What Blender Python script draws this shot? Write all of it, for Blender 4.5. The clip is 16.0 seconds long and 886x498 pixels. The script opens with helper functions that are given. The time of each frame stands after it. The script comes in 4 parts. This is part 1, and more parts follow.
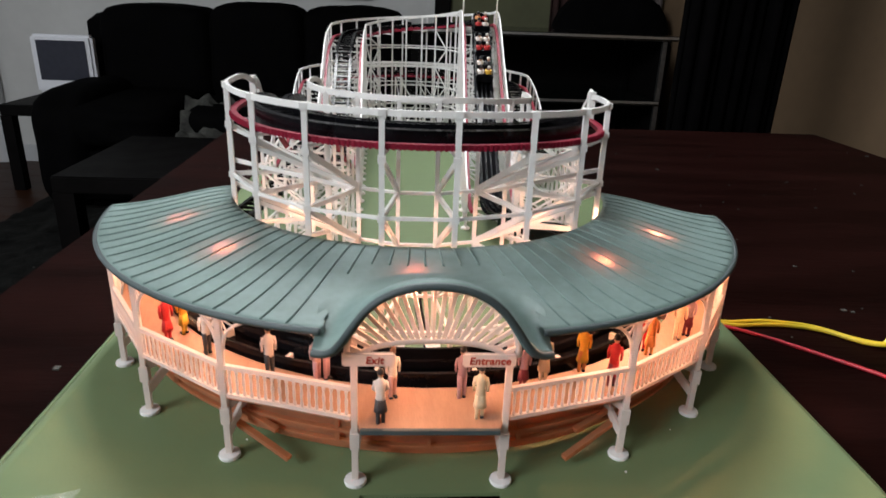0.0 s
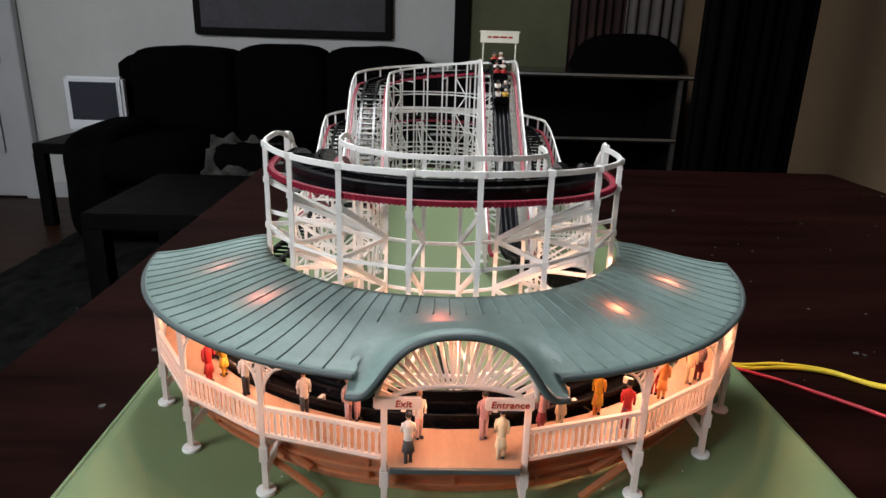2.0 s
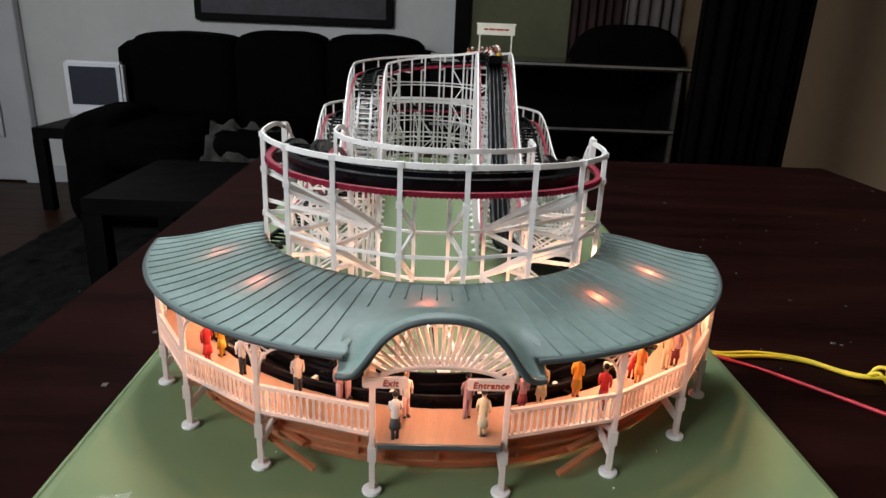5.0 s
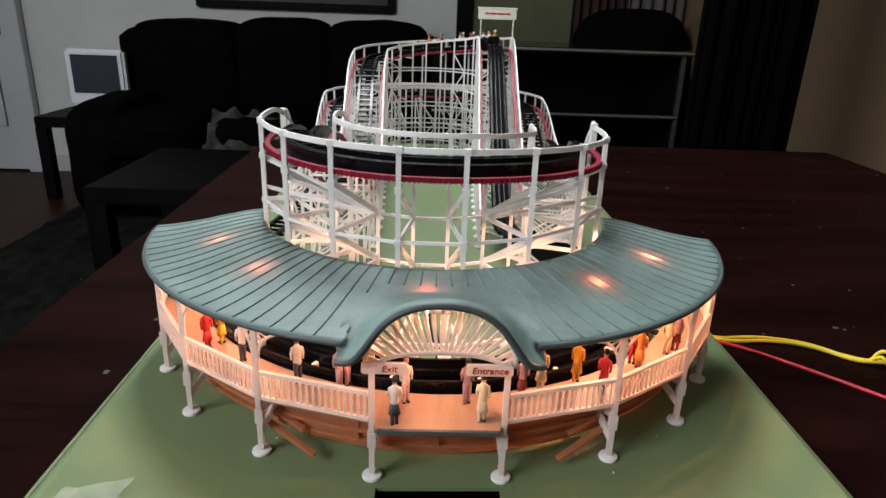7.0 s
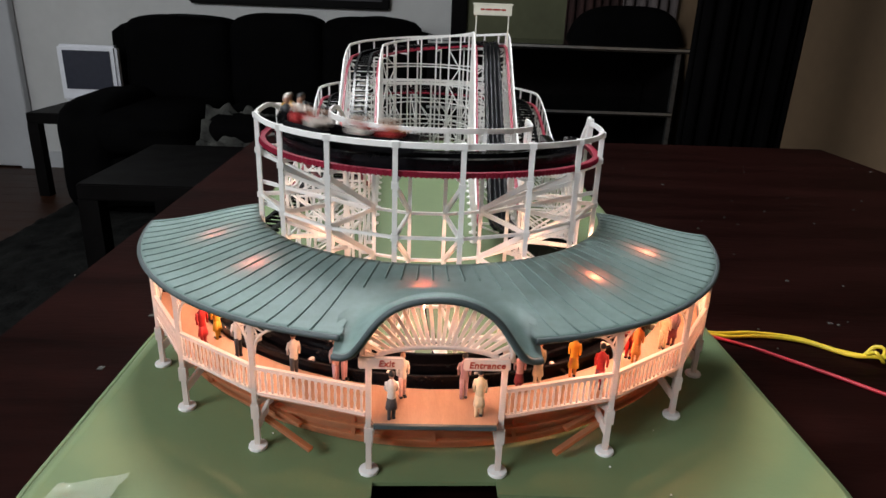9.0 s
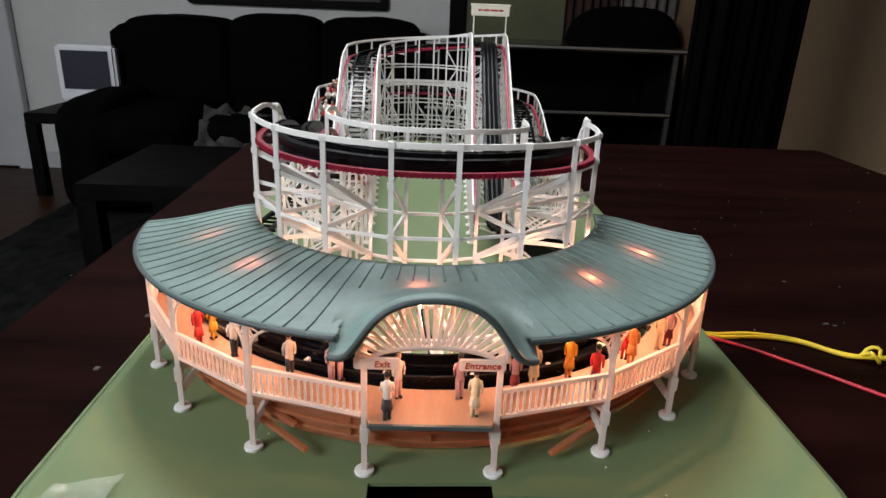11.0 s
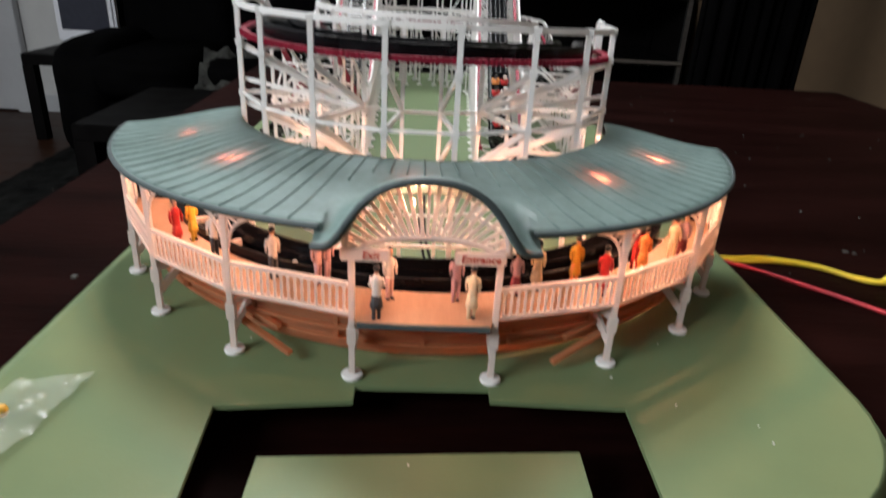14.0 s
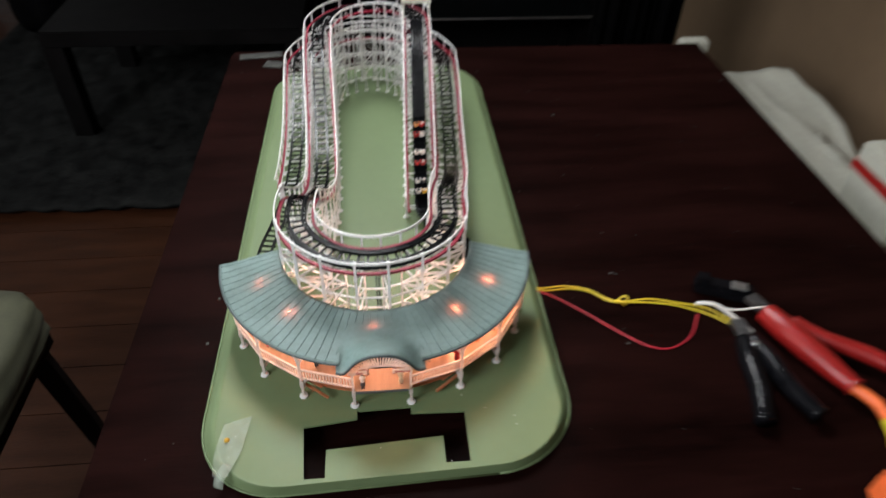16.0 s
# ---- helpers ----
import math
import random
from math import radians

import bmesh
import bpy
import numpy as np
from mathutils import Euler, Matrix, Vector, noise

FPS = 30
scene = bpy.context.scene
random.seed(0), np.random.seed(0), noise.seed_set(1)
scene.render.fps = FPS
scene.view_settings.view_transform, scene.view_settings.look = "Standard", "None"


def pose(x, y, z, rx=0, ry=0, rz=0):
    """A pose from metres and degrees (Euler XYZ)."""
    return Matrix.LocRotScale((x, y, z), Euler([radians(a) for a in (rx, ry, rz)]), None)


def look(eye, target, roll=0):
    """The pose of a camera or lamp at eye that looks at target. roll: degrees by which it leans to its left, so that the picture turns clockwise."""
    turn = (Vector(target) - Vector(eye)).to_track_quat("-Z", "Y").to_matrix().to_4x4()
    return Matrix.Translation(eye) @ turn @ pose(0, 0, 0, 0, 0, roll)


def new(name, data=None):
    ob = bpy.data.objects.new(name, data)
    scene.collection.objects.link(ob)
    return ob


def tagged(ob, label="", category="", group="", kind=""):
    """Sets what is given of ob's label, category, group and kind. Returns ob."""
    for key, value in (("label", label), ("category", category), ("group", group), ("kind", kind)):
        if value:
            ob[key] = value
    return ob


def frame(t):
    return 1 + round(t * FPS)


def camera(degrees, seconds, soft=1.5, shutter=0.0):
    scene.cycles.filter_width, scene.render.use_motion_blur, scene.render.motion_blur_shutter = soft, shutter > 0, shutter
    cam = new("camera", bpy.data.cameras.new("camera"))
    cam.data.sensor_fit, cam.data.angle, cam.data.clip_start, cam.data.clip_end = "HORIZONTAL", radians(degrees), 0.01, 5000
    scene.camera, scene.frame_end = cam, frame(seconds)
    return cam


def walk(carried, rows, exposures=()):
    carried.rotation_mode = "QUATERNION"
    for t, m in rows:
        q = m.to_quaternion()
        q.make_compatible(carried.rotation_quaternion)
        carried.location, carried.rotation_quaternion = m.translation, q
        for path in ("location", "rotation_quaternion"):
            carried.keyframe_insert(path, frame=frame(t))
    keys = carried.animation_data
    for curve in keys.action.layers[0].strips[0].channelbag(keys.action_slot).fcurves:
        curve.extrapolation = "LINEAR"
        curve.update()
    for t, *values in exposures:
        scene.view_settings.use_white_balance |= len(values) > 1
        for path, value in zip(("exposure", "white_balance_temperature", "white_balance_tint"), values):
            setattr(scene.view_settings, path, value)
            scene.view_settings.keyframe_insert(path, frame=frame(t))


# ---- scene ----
cam = camera(68.1, 16.0, shutter=0.9)
PATH = [
    (0, (-0.009, -0.178, 0.151), (0.106, 1.689, -0.558), 2.2),
    (0.5, (-0.01, -0.183, 0.157), (0.088, 1.697, -0.516), 2.1),
    (1, (-0.009, -0.191, 0.161), (0.091, 1.708, -0.457), 2.7),
    (1.5, (-0.011, -0.192, 0.163), (0.064, 1.707, -0.46), 2.1),
    (2, (-0.012, -0.193, 0.163), (0.046, 1.709, -0.45), 1.7),
    (2.5, (-0.012, -0.196, 0.162), (0.05, 1.703, -0.465), 2.3),
    (3, (-0.011, -0.198, 0.163), (0.042, 1.705, -0.453), 2.2),
    (3.5, (-0.009, -0.199, 0.163), (0.044, 1.693, -0.482), 2.4),
    (4, (-0.01, -0.201, 0.165), (0.064, 1.683, -0.501), 2.6),
    (4.5, (-0.008, -0.203, 0.165), (0.064, 1.689, -0.478), 2.7),
    (5, (-0.008, -0.205, 0.167), (0.054, 1.687, -0.478), 2.4),
    (7.3, (-0.006, -0.204, 0.166), (0.046, 1.675, -0.518), 2.0),
    (7.5, (-0.006, -0.204, 0.166), (0.05, 1.675, -0.517), 2.1),
    (8, (-0.006, -0.204, 0.165), (0.054, 1.675, -0.516), 2.1),
    (8.5, (-0.007, -0.204, 0.165), (0.052, 1.674, -0.52), 2.2),
    (9, (-0.007, -0.204, 0.165), (0.062, 1.672, -0.525), 2.2),
    (11.3, (-0.006, -0.204, 0.165), (0.068, 1.672, -0.523), 2.3),
    (11.5, (-0.006, -0.202, 0.158), (0.036, 1.663, -0.563), 1.6),
    (12, (-0.006, -0.2, 0.156), (0.053, 1.652, -0.597), 2.0),
    (12.5, (-0.007, -0.201, 0.155), (0.051, 1.651, -0.598), 1.9),
    (13, (-0.004, -0.2, 0.145), (0.037, 1.621, -0.679), 1.2),
    (13.5, (0.0, -0.194, 0.134), (0.027, 1.613, -0.723), 1.6),
    (14, (-0.002, -0.193, 0.136), (0.066, 1.634, -0.677), 3.2),
    (14.2, (-0.004, -0.205, 0.148), (0.023, 1.638, -0.628), 2.7),
    (14.5, (-0.006, -0.226, 0.181), (0.189, 1.582, -0.651), 3.9),
    (15, (0.023, -0.259, 0.203), (0.168, 1.507, -0.724), 1.9),
    (15.2, (0.039, -0.269, 0.253), (0.034, 1.449, -0.77), -0.6),
    (15.5, (0.042, -0.285, 0.353), (0.036, 1.257, -0.921), -2.1),
    (16, (0.01, -0.345, 0.475), (0.177, 1.158, -0.834), 1.6),
]
walk(cam, [(t, look(eye, target, roll)) for t, eye, target, roll in PATH], exposures=[(0.0, -0.06), (14.2, -0.06), (15.0, -0.06), (16.0, -0.05)])


# ---- light ----
world = bpy.data.worlds.new("room_air")
scene.world = world
world.use_nodes = True
world.node_tree.nodes["Background"].inputs[0].default_value = (0.75, 0.85, 1.0, 1)
world.node_tree.nodes["Background"].inputs[1].default_value = 0.02


def area_lamp(name, m, w, h, power, colour):
    d = bpy.data.lights.new(name, "AREA")
    d.shape, d.size, d.size_y, d.energy, d.color = "RECTANGLE", w, h, power, colour
    ob = new(name, d)
    ob.matrix_world = m
    return ob


# window daylight from behind the viewer, added side fill, unseen overhead lamp
area_lamp("window_daylight", look((-1.90, -1.34, 1.38), (0.0, 0.2, 0.05)), 1.2, 0.8, 69.0, (0.92, 0.96, 1.0))
# fill lamp added at the side wall to brighten the left of the room
area_lamp("side_wall_fill", look((-2.93, 1.55, 0.55), (0.0, 0.75, -0.1)), 0.9, 1.0, 13.0, (0.90, 0.96, 1.0))
# overhead lamp set where the base's glare points, kept low to limit its spill
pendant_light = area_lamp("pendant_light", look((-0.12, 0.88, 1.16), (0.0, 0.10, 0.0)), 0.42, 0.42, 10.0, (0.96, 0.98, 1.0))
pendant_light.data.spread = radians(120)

# ---- materials ----


def mat(name, colour, rough=0.5, alpha=1.0, glow=None, metal=0.0, var=0.12, grain=40.0, bump=0.0, bump_scale=300.0, emit=0.0, through_light=0.0, coat=0.0, stretch=None, second=None, spec=0.5):
    """A worn surface: colour varied at two scales, roughness varied, fine relief. Scales are per metre."""
    m = bpy.data.materials.new(name)
    m.use_nodes = True
    nt = m.node_tree
    n, l = nt.nodes, nt.links
    b = n["Principled BSDF"]
    co = n.new("ShaderNodeTexCoord")
    mp = n.new("ShaderNodeMapping")
    l.new(co.outputs["Object"], mp.inputs[0])
    if stretch:
        mp.inputs["Scale"].default_value = stretch
    big, fine = n.new("ShaderNodeTexNoise"), n.new("ShaderNodeTexNoise")
    big.inputs["Scale"].default_value, fine.inputs["Scale"].default_value = grain, grain * 9
    big.inputs["Detail"].default_value = 5
    for t in (big, fine):
        l.new(mp.outputs[0], t.inputs["Vector"])
    mix = n.new("ShaderNodeMath")
    mix.operation = "MULTIPLY_ADD"
    l.new(fine.outputs[0], mix.inputs[0])
    mix.inputs[1].default_value = 0.35
    l.new(big.outputs[0], mix.inputs[2])
    ramp = n.new("ShaderNodeValToRGB")
    ramp.color_ramp.elements[0].position, ramp.color_ramp.elements[1].position = 0.42, 0.9
    lo = tuple(max(c * (1 - var), 0) for c in colour)
    hi = second or tuple(min(c * (1 + var), 1) for c in colour)
    ramp.color_ramp.elements[0].color, ramp.color_ramp.elements[1].color = (*lo, 1), (*hi, 1)
    l.new(mix.outputs[0], ramp.inputs[0])
    l.new(ramp.outputs[0], b.inputs["Base Color"])
    rr = n.new("ShaderNodeMapRange")
    rr.inputs["To Min"].default_value, rr.inputs["To Max"].default_value = max(rough - 0.1, 0.03), min(rough + 0.12, 1)
    l.new(big.outputs[0], rr.inputs[0])
    l.new(rr.outputs[0], b.inputs["Roughness"])
    b.inputs["Metallic"].default_value = metal
    b.inputs["Alpha"].default_value = alpha
    b.inputs["Coat Weight"].default_value = coat
    b.inputs["Specular IOR Level"].default_value = spec
    if bump:
        t = n.new("ShaderNodeTexNoise")
        t.inputs["Scale"].default_value, t.inputs["Detail"].default_value = bump_scale, 4
        l.new(mp.outputs[0], t.inputs["Vector"])
        bp = n.new("ShaderNodeBump")
        bp.inputs["Strength"].default_value, bp.inputs["Distance"].default_value = bump, 0.3 / bump_scale
        l.new(t.outputs[0], bp.inputs["Height"])
        l.new(bp.outputs[0], b.inputs["Normal"])
    if emit:
        b.inputs["Emission Color"].default_value, b.inputs["Emission Strength"].default_value = (*colour, 1), emit
    if through_light:
        tr = n.new("ShaderNodeBsdfTranslucent")
        if glow:
            tr.inputs[0].default_value = (*glow, 1)
        else:
            l.new(ramp.outputs[0], tr.inputs[0])
        ms = n.new("ShaderNodeMixShader")
        ms.inputs[0].default_value = through_light
        l.new(b.outputs[0], ms.inputs[1])
        l.new(tr.outputs[0], ms.inputs[2])
        l.new(ms.outputs[0], n["Material Output"].inputs[0])
    return m


WHITE = mat("white_plastic", (0.86, 0.845, 0.83), 0.40, var=0.05, grain=60, bump=0.1, through_light=0.22)
CREAM = mat("cream_plastic", (0.84, 0.75, 0.70), 0.42, var=0.06, grain=60, bump=0.1, through_light=0.42)
BLACK = mat("black_plastic", (0.004, 0.004, 0.005), 0.20, spec=0.13, var=0.3, grain=80, bump=0.08)
BLACKMATT = mat("matt_black_plastic", (0.005, 0.005, 0.006), 0.75, var=0.3, grain=80, spec=0.015)
RED = mat("red_plastic", (0.23, 0.010, 0.030), 0.42, spec=0.25, var=0.2, grain=80, bump=0.15, bump_scale=900)
# warm glow tint put into the translucency so the bulb spots shine reddish
TEAL = mat("teal_roof_plastic", (0.125, 0.190, 0.176), 0.55, var=0.22, grain=28, bump=0.15, bump_scale=400, second=(0.18, 0.255, 0.24), through_light=0.009, glow=(0.95, 0.42, 0.32))
GREEN = mat("green_base_plastic", (0.135, 0.184, 0.090), 0.46, spec=0.22, var=0.07, grain=9, bump=0.12, bump_scale=700)
# light green of the tongue, lightened further to hold the glare on it
GREEN_GLARE = mat("glare_green_plastic", (0.34, 0.44, 0.31), 0.30, var=0.07, grain=9, bump=0.12, bump_scale=700)
DECK = mat("tan_deck_plastic", (0.38, 0.255, 0.175), 0.45, var=0.25, grain=70, bump=0.25, bump_scale=300, stretch=(3, 0.6, 1), through_light=0.34, glow=(0.85, 0.36, 0.16))
GREY_EDGE = mat("dark_edge_plastic", (0.055, 0.072, 0.075), 0.5, var=0.15)
TABLE = mat("dark_varnished_wood", (0.0054, 0.0016, 0.0013), 0.45, var=0.5, grain=7, bump=0.12, bump_scale=120, stretch=(0.5, 3, 1), second=(0.0125, 0.0037, 0.0031), spec=0.015)
FLOOR = mat("brown_floor_board", (0.034, 0.0115, 0.0048), 0.42, spec=0.16, var=0.35, grain=5, bump=0.1, stretch=(1, 6, 1), bump_scale=60)
WALL = mat("grey_painted_wall", (0.66, 0.66, 0.65), 0.8, var=0.06, grain=3, bump=0.1, bump_scale=200)
WALL_BROWN = mat("tan_painted_wall", (0.145, 0.092, 0.050), 0.8, var=0.12, grain=3, bump=0.12, bump_scale=150)
CEIL = mat("ceiling_paint", (0.5, 0.5, 0.48), 0.85, var=0.05, grain=3)
DOORP = mat("white_door_paint", (0.55, 0.56, 0.58), 0.5, var=0.05, grain=4)
SOFA = mat("black_upholstery", (0.0020, 0.0019, 0.0021), 0.8, spec=0.03, var=0.4, grain=14, bump=0.3, bump_scale=260)
BLACKWOOD = mat("black_lacquer", (0.004, 0.0035, 0.0035), 0.5, spec=0.06, var=0.3, grain=12)
DRAPE = mat("black_cloth", (0.0014, 0.0013, 0.0014), 0.95, spec=0.02, var=0.4, grain=20)
GREYCLOTH = mat("patterned_grey_cloth", (0.011, 0.012, 0.010), 0.9, var=0.8, grain=16, bump=0.5, bump_scale=160, second=(0.07, 0.07, 0.062))
RUGM = mat("dark_shag_rug", (0.003, 0.003, 0.003), 0.95, spec=0.1, var=0.6, grain=18, bump=1.0, bump_scale=90, second=(0.016, 0.016, 0.015))
WHITECLOTH = mat("off_white_cloth", (0.36, 0.355, 0.30), 0.85, var=0.12, grain=10, bump=0.25, bump_scale=120)
SCREENW = mat("white_monitor_shell", (0.80, 0.81, 0.86), 0.35, var=0.03)
SCREEND = mat("dark_screen_glass", (0.035, 0.038, 0.055), 0.15, var=0.1)
UNDER = mat("brown_under_plastic", (0.42, 0.21, 0.115), 0.5, var=0.3, grain=60, bump=0.2, through_light=0.6, glow=(0.90, 0.46, 0.25))
DULLMETAL = mat("dull_steel", (0.18, 0.18, 0.18), 0.45, metal=1.0, var=0.3, grain=90)
METAL = mat("brushed_metal", (0.55, 0.56, 0.56), 0.35, metal=1.0, var=0.1)
GLASSY = mat("black_glass_shelf", (0.006, 0.007, 0.007), 0.08, var=0.1)
YELLOW = mat("yellow_wire_sheath", (0.62, 0.48, 0.03), 0.4, var=0.08)
REDW = mat("red_wire_sheath", (0.42, 0.02, 0.035), 0.4, var=0.08)
WIREW = mat("white_wire_sheath", (0.62, 0.6, 0.56), 0.45, var=0.05)
REDCLIP = mat("red_clamp_plastic", (0.25, 0.010, 0.009), 0.32, var=0.12, grain=50, bump=0.1)
ORANGE = mat("orange_cable_sheath", (0.75, 0.14, 0.035), 0.45, var=0.08)
FILMP = mat("clear_bag_film", (0.42, 0.48, 0.40), 0.18, alpha=0.32, var=0.2, grain=60, bump=0.8, bump_scale=110)
CHAIRC = mat("olive_seat_cloth", (0.060, 0.060, 0.034), 0.85, var=0.25, grain=30, bump=0.3, bump_scale=300)
SIGNW = mat("cream_sign_plastic", (0.80, 0.78, 0.66), 0.45, var=0.05, grain=60, bump=0.1)
INK = mat("red_ink", (0.40, 0.035, 0.02), 0.5, var=0.05)
BULB = mat("lit_bulb", (1.0, 0.62, 0.38), 0.3, var=0.0, emit=10.0)
FIG = {k: mat("figurine_" + k, c, 0.5, var=0.1, grain=200, through_light=0.25) for k, c in {
    "white": (0.86, 0.78, 0.72), "red": (0.55, 0.03, 0.03), "orange": (0.80, 0.33, 0.10), "yellow": (0.75, 0.45, 0.05), "grey": (0.06, 0.06, 0.066), "mauve": (0.46, 0.28, 0.30),
    "tan": (0.74, 0.60, 0.40), "dark": (0.02, 0.02, 0.022), "skin": (0.55, 0.30, 0.2), "pink": (0.62, 0.38, 0.34), "wine": (0.22, 0.03, 0.04)}.items()}

# ---- mesh helpers ----


def mesh_of(name, bm, materials, smooth=False):
    me = bpy.data.meshes.new(name)
    bmesh.ops.recalc_face_normals(bm, faces=bm.faces)
    bm.to_mesh(me)
    bm.free()
    for m in (materials if isinstance(materials, (list, tuple)) else [materials]):
        me.materials.append(m)
    if smooth:
        for p in me.polygons:
            p.use_smooth = True
    return me


def part(name, bm, material, parent=None, label="", smooth=False):
    ob = new(name, mesh_of(name, bm, material, smooth))
    ob.parent = parent
    return tagged(ob, label)


def thing(name, label, category, group="", kind="", at=(0, 0, 0)):
    ob = new(name)
    ob.location = at
    ob.empty_display_size = 0.01
    return tagged(ob, label, category, group, kind)


def box(bm, lo, hi, bevel=0.0, m=None, mi=0):
    r = bmesh.ops.create_cube(bm, size=1)
    vs = r["verts"]
    c, s = [(a + b) / 2 for a, b in zip(lo, hi)], [abs(b - a) for a, b in zip(lo, hi)]
    for v in vs:
        v.co = Vector((v.co.x * s[0] + c[0], v.co.y * s[1] + c[1], v.co.z * s[2] + c[2]))
        if m is not None:
            v.co = m @ v.co
    fs = {f for v in vs for f in v.link_faces}
    for f in fs:
        f.material_index = mi
    if bevel:
        es = list({e for v in vs for e in v.link_edges})
        out = bmesh.ops.bevel(bm, geom=es, offset=bevel, segments=2, affect="EDGES", clamp_overlap=True)
        for f in out["faces"]:
            f.material_index = mi
    return bm


def beam(bm, p, q, w, h=None, mi=0):
    """A square bar from p to q."""
    p, q = Vector(p), Vector(q)
    d = q - p
    m = d.to_track_quat("Z", "Y").to_matrix().to_4x4()
    h = h or w
    return box(bm, (-w / 2, -h / 2, 0), (w / 2, h / 2, d.length), 0, Matrix.Translation(p) @ m, mi)


def lathe(bm, prof, n=16, m=None, mi=0):
    rings = []
    for r, z in prof:
        ring = []
        for i in range(n):
            a = 2 * math.pi * i / n
            v = Vector((r * math.cos(a), r * math.sin(a), z))
            ring.append(bm.verts.new(m @ v if m is not None else v))
        rings.append(ring)
    for a, b in zip(rings, rings[1:]):
        for i in range(n):
            f = bm.faces.new((a[i], a[(i + 1) % n], b[(i + 1) % n], b[i]))
            f.material_index = mi
    for ring in (rings[0][::-1], rings[-1]):
        f = bm.faces.new(ring)
        f.material_index = mi
    return bm


def tube(bm, pts, r, n=6, mi=0):
    """A round cord through the points."""
    pts = [Vector(p) for p in pts]
    rings = []
    for i, p in enumerate(pts):
        t = (pts[min(i + 1, len(pts) - 1)] - pts[max(i - 1, 0)]).normalized()
        u = t.cross(Vector((0, 0, 1)))
        u = u.normalized() if u.length > 1e-4 else Vector((1, 0, 0))
        v = t.cross(u)
        rr = r[i] if isinstance(r, (list, tuple)) else r
        rings.append([bm.verts.new(p + rr * (math.cos(a) * u + math.sin(a) * v)) for a in [2 * math.pi * k / n for k in range(n)]])
    for a, b in zip(rings, rings[1:]):
        for i in range(n):
            bm.faces.new((a[i], a[(i + 1) % n], b[(i + 1) % n], b[i])).material_index = mi
    bm.faces.new(rings[0][::-1]).material_index = mi
    bm.faces.new(rings[-1]).material_index = mi
    return bm


def spline(ctrl, n=8, closed=False):
    """Catmull-Rom points through the control points."""
    c = [Vector(p) for p in ctrl]
    k = len(c)
    out = []
    for i in range(k if closed else k - 1):
        if closed:
            a, b, d, e = c[(i - 1) % k], c[i], c[(i + 1) % k], c[(i + 2) % k]
        else:
            a, b, d, e = c[max(i - 1, 0)], c[i], c[i + 1], c[min(i + 2, k - 1)]
        for j in range(n):
            t = j / n
            out.append(0.5 * ((2 * b) + (d - a) * t + (2 * a - 5 * b + 4 * d - e) * t * t + (3 * b - a - 3 * d + e) * t ** 3))
    if not closed:
        out.append(c[-1])
    return out


def prism(bm, poly, z0, z1, mi=0):
    """An upright slab over a plan outline."""
    bot = [bm.verts.new((x, y, z0)) for x, y in poly]
    top = [bm.verts.new((x, y, z1)) for x, y in poly]
    k = len(poly)
    fs = [bm.faces.new(top), bm.faces.new(bot[::-1])]
    for i in range(k):
        fs.append(bm.faces.new((bot[i], bot[(i + 1) % k], top[(i + 1) % k], top[i])))
    for f in fs:
        f.material_index = mi
    return bm


UNIT = {}


def bar(name, p, q, w, material, parent, h=None, label=""):
    """A straight bar as an object of its own, on a shared unit mesh."""
    key = material.name
    if key not in UNIT:
        UNIT[key] = mesh_of("bar_" + key, box(bmesh.new(), (-0.5, -0.5, 0), (0.5, 0.5, 1)), material)
    p, q = Vector(p), Vector(q)
    d = q - p
    ob = new(name, UNIT[key])
    ob.parent = parent
    ob.matrix_local = Matrix.Translation(p) @ d.to_track_quat("Z", "Y").to_matrix().to_4x4() @ Matrix.Diagonal((w, h or w, max(d.length, 1e-4), 1))
    return tagged(ob, label)


def arc(cx, cy, r, a0, a1, n):
    """Plan points on a circle; the angle runs from the front (0, towards the viewer) to the right (+)."""
    return [(cx + r * math.sin(radians(a0 + (a1 - a0) * i / (n - 1))), cy - r * math.cos(radians(a0 + (a1 - a0) * i / (n - 1)))) for i in range(n)]

# ---- the room ----
TZ = -0.0135   # table top
FZ = -0.76     # floor
BACK, LEFT, RIGHT, FRONT, TOP = 3.5, -3.0, 1.05, -1.5, 2.0

# floor boards
fl = thing("floor", "dark brown varnished floorboards", "floor", kind="structure", at=(0, 0, FZ))
part("floor_slab", box(bmesh.new(), (LEFT - 0.1, FRONT - 0.1, -0.08), (RIGHT + 0.1, BACK + 0.1, -0.012)), FLOOR, fl)
for i in range(42):
    y = FRONT + i * 0.13
    if y < BACK:
        part("plank", box(bmesh.new(), (LEFT, y + 0.001, -0.012), (RIGHT, min(y + 0.129, BACK), 0.0)), FLOOR, fl)


def wall(name, lo, hi, material, label):
    ob = part(name, box(bmesh.new(), lo, hi), material)
    return tagged(ob, label, "wall", kind="structure")


wall("wall_north", (LEFT - 0.1, BACK, FZ), (RIGHT + 0.1, BACK + 0.1, TOP), WALL, "plain light grey painted wall behind the sofa")
wall("wall_west", (LEFT - 0.1, FRONT, FZ), (LEFT, BACK, TOP), WALL, "plain light grey painted side wall")
wall("wall_east", (RIGHT, FRONT, FZ), (RIGHT + 0.1, BACK, TOP), WALL_BROWN, "tan brown painted wall beside the table")
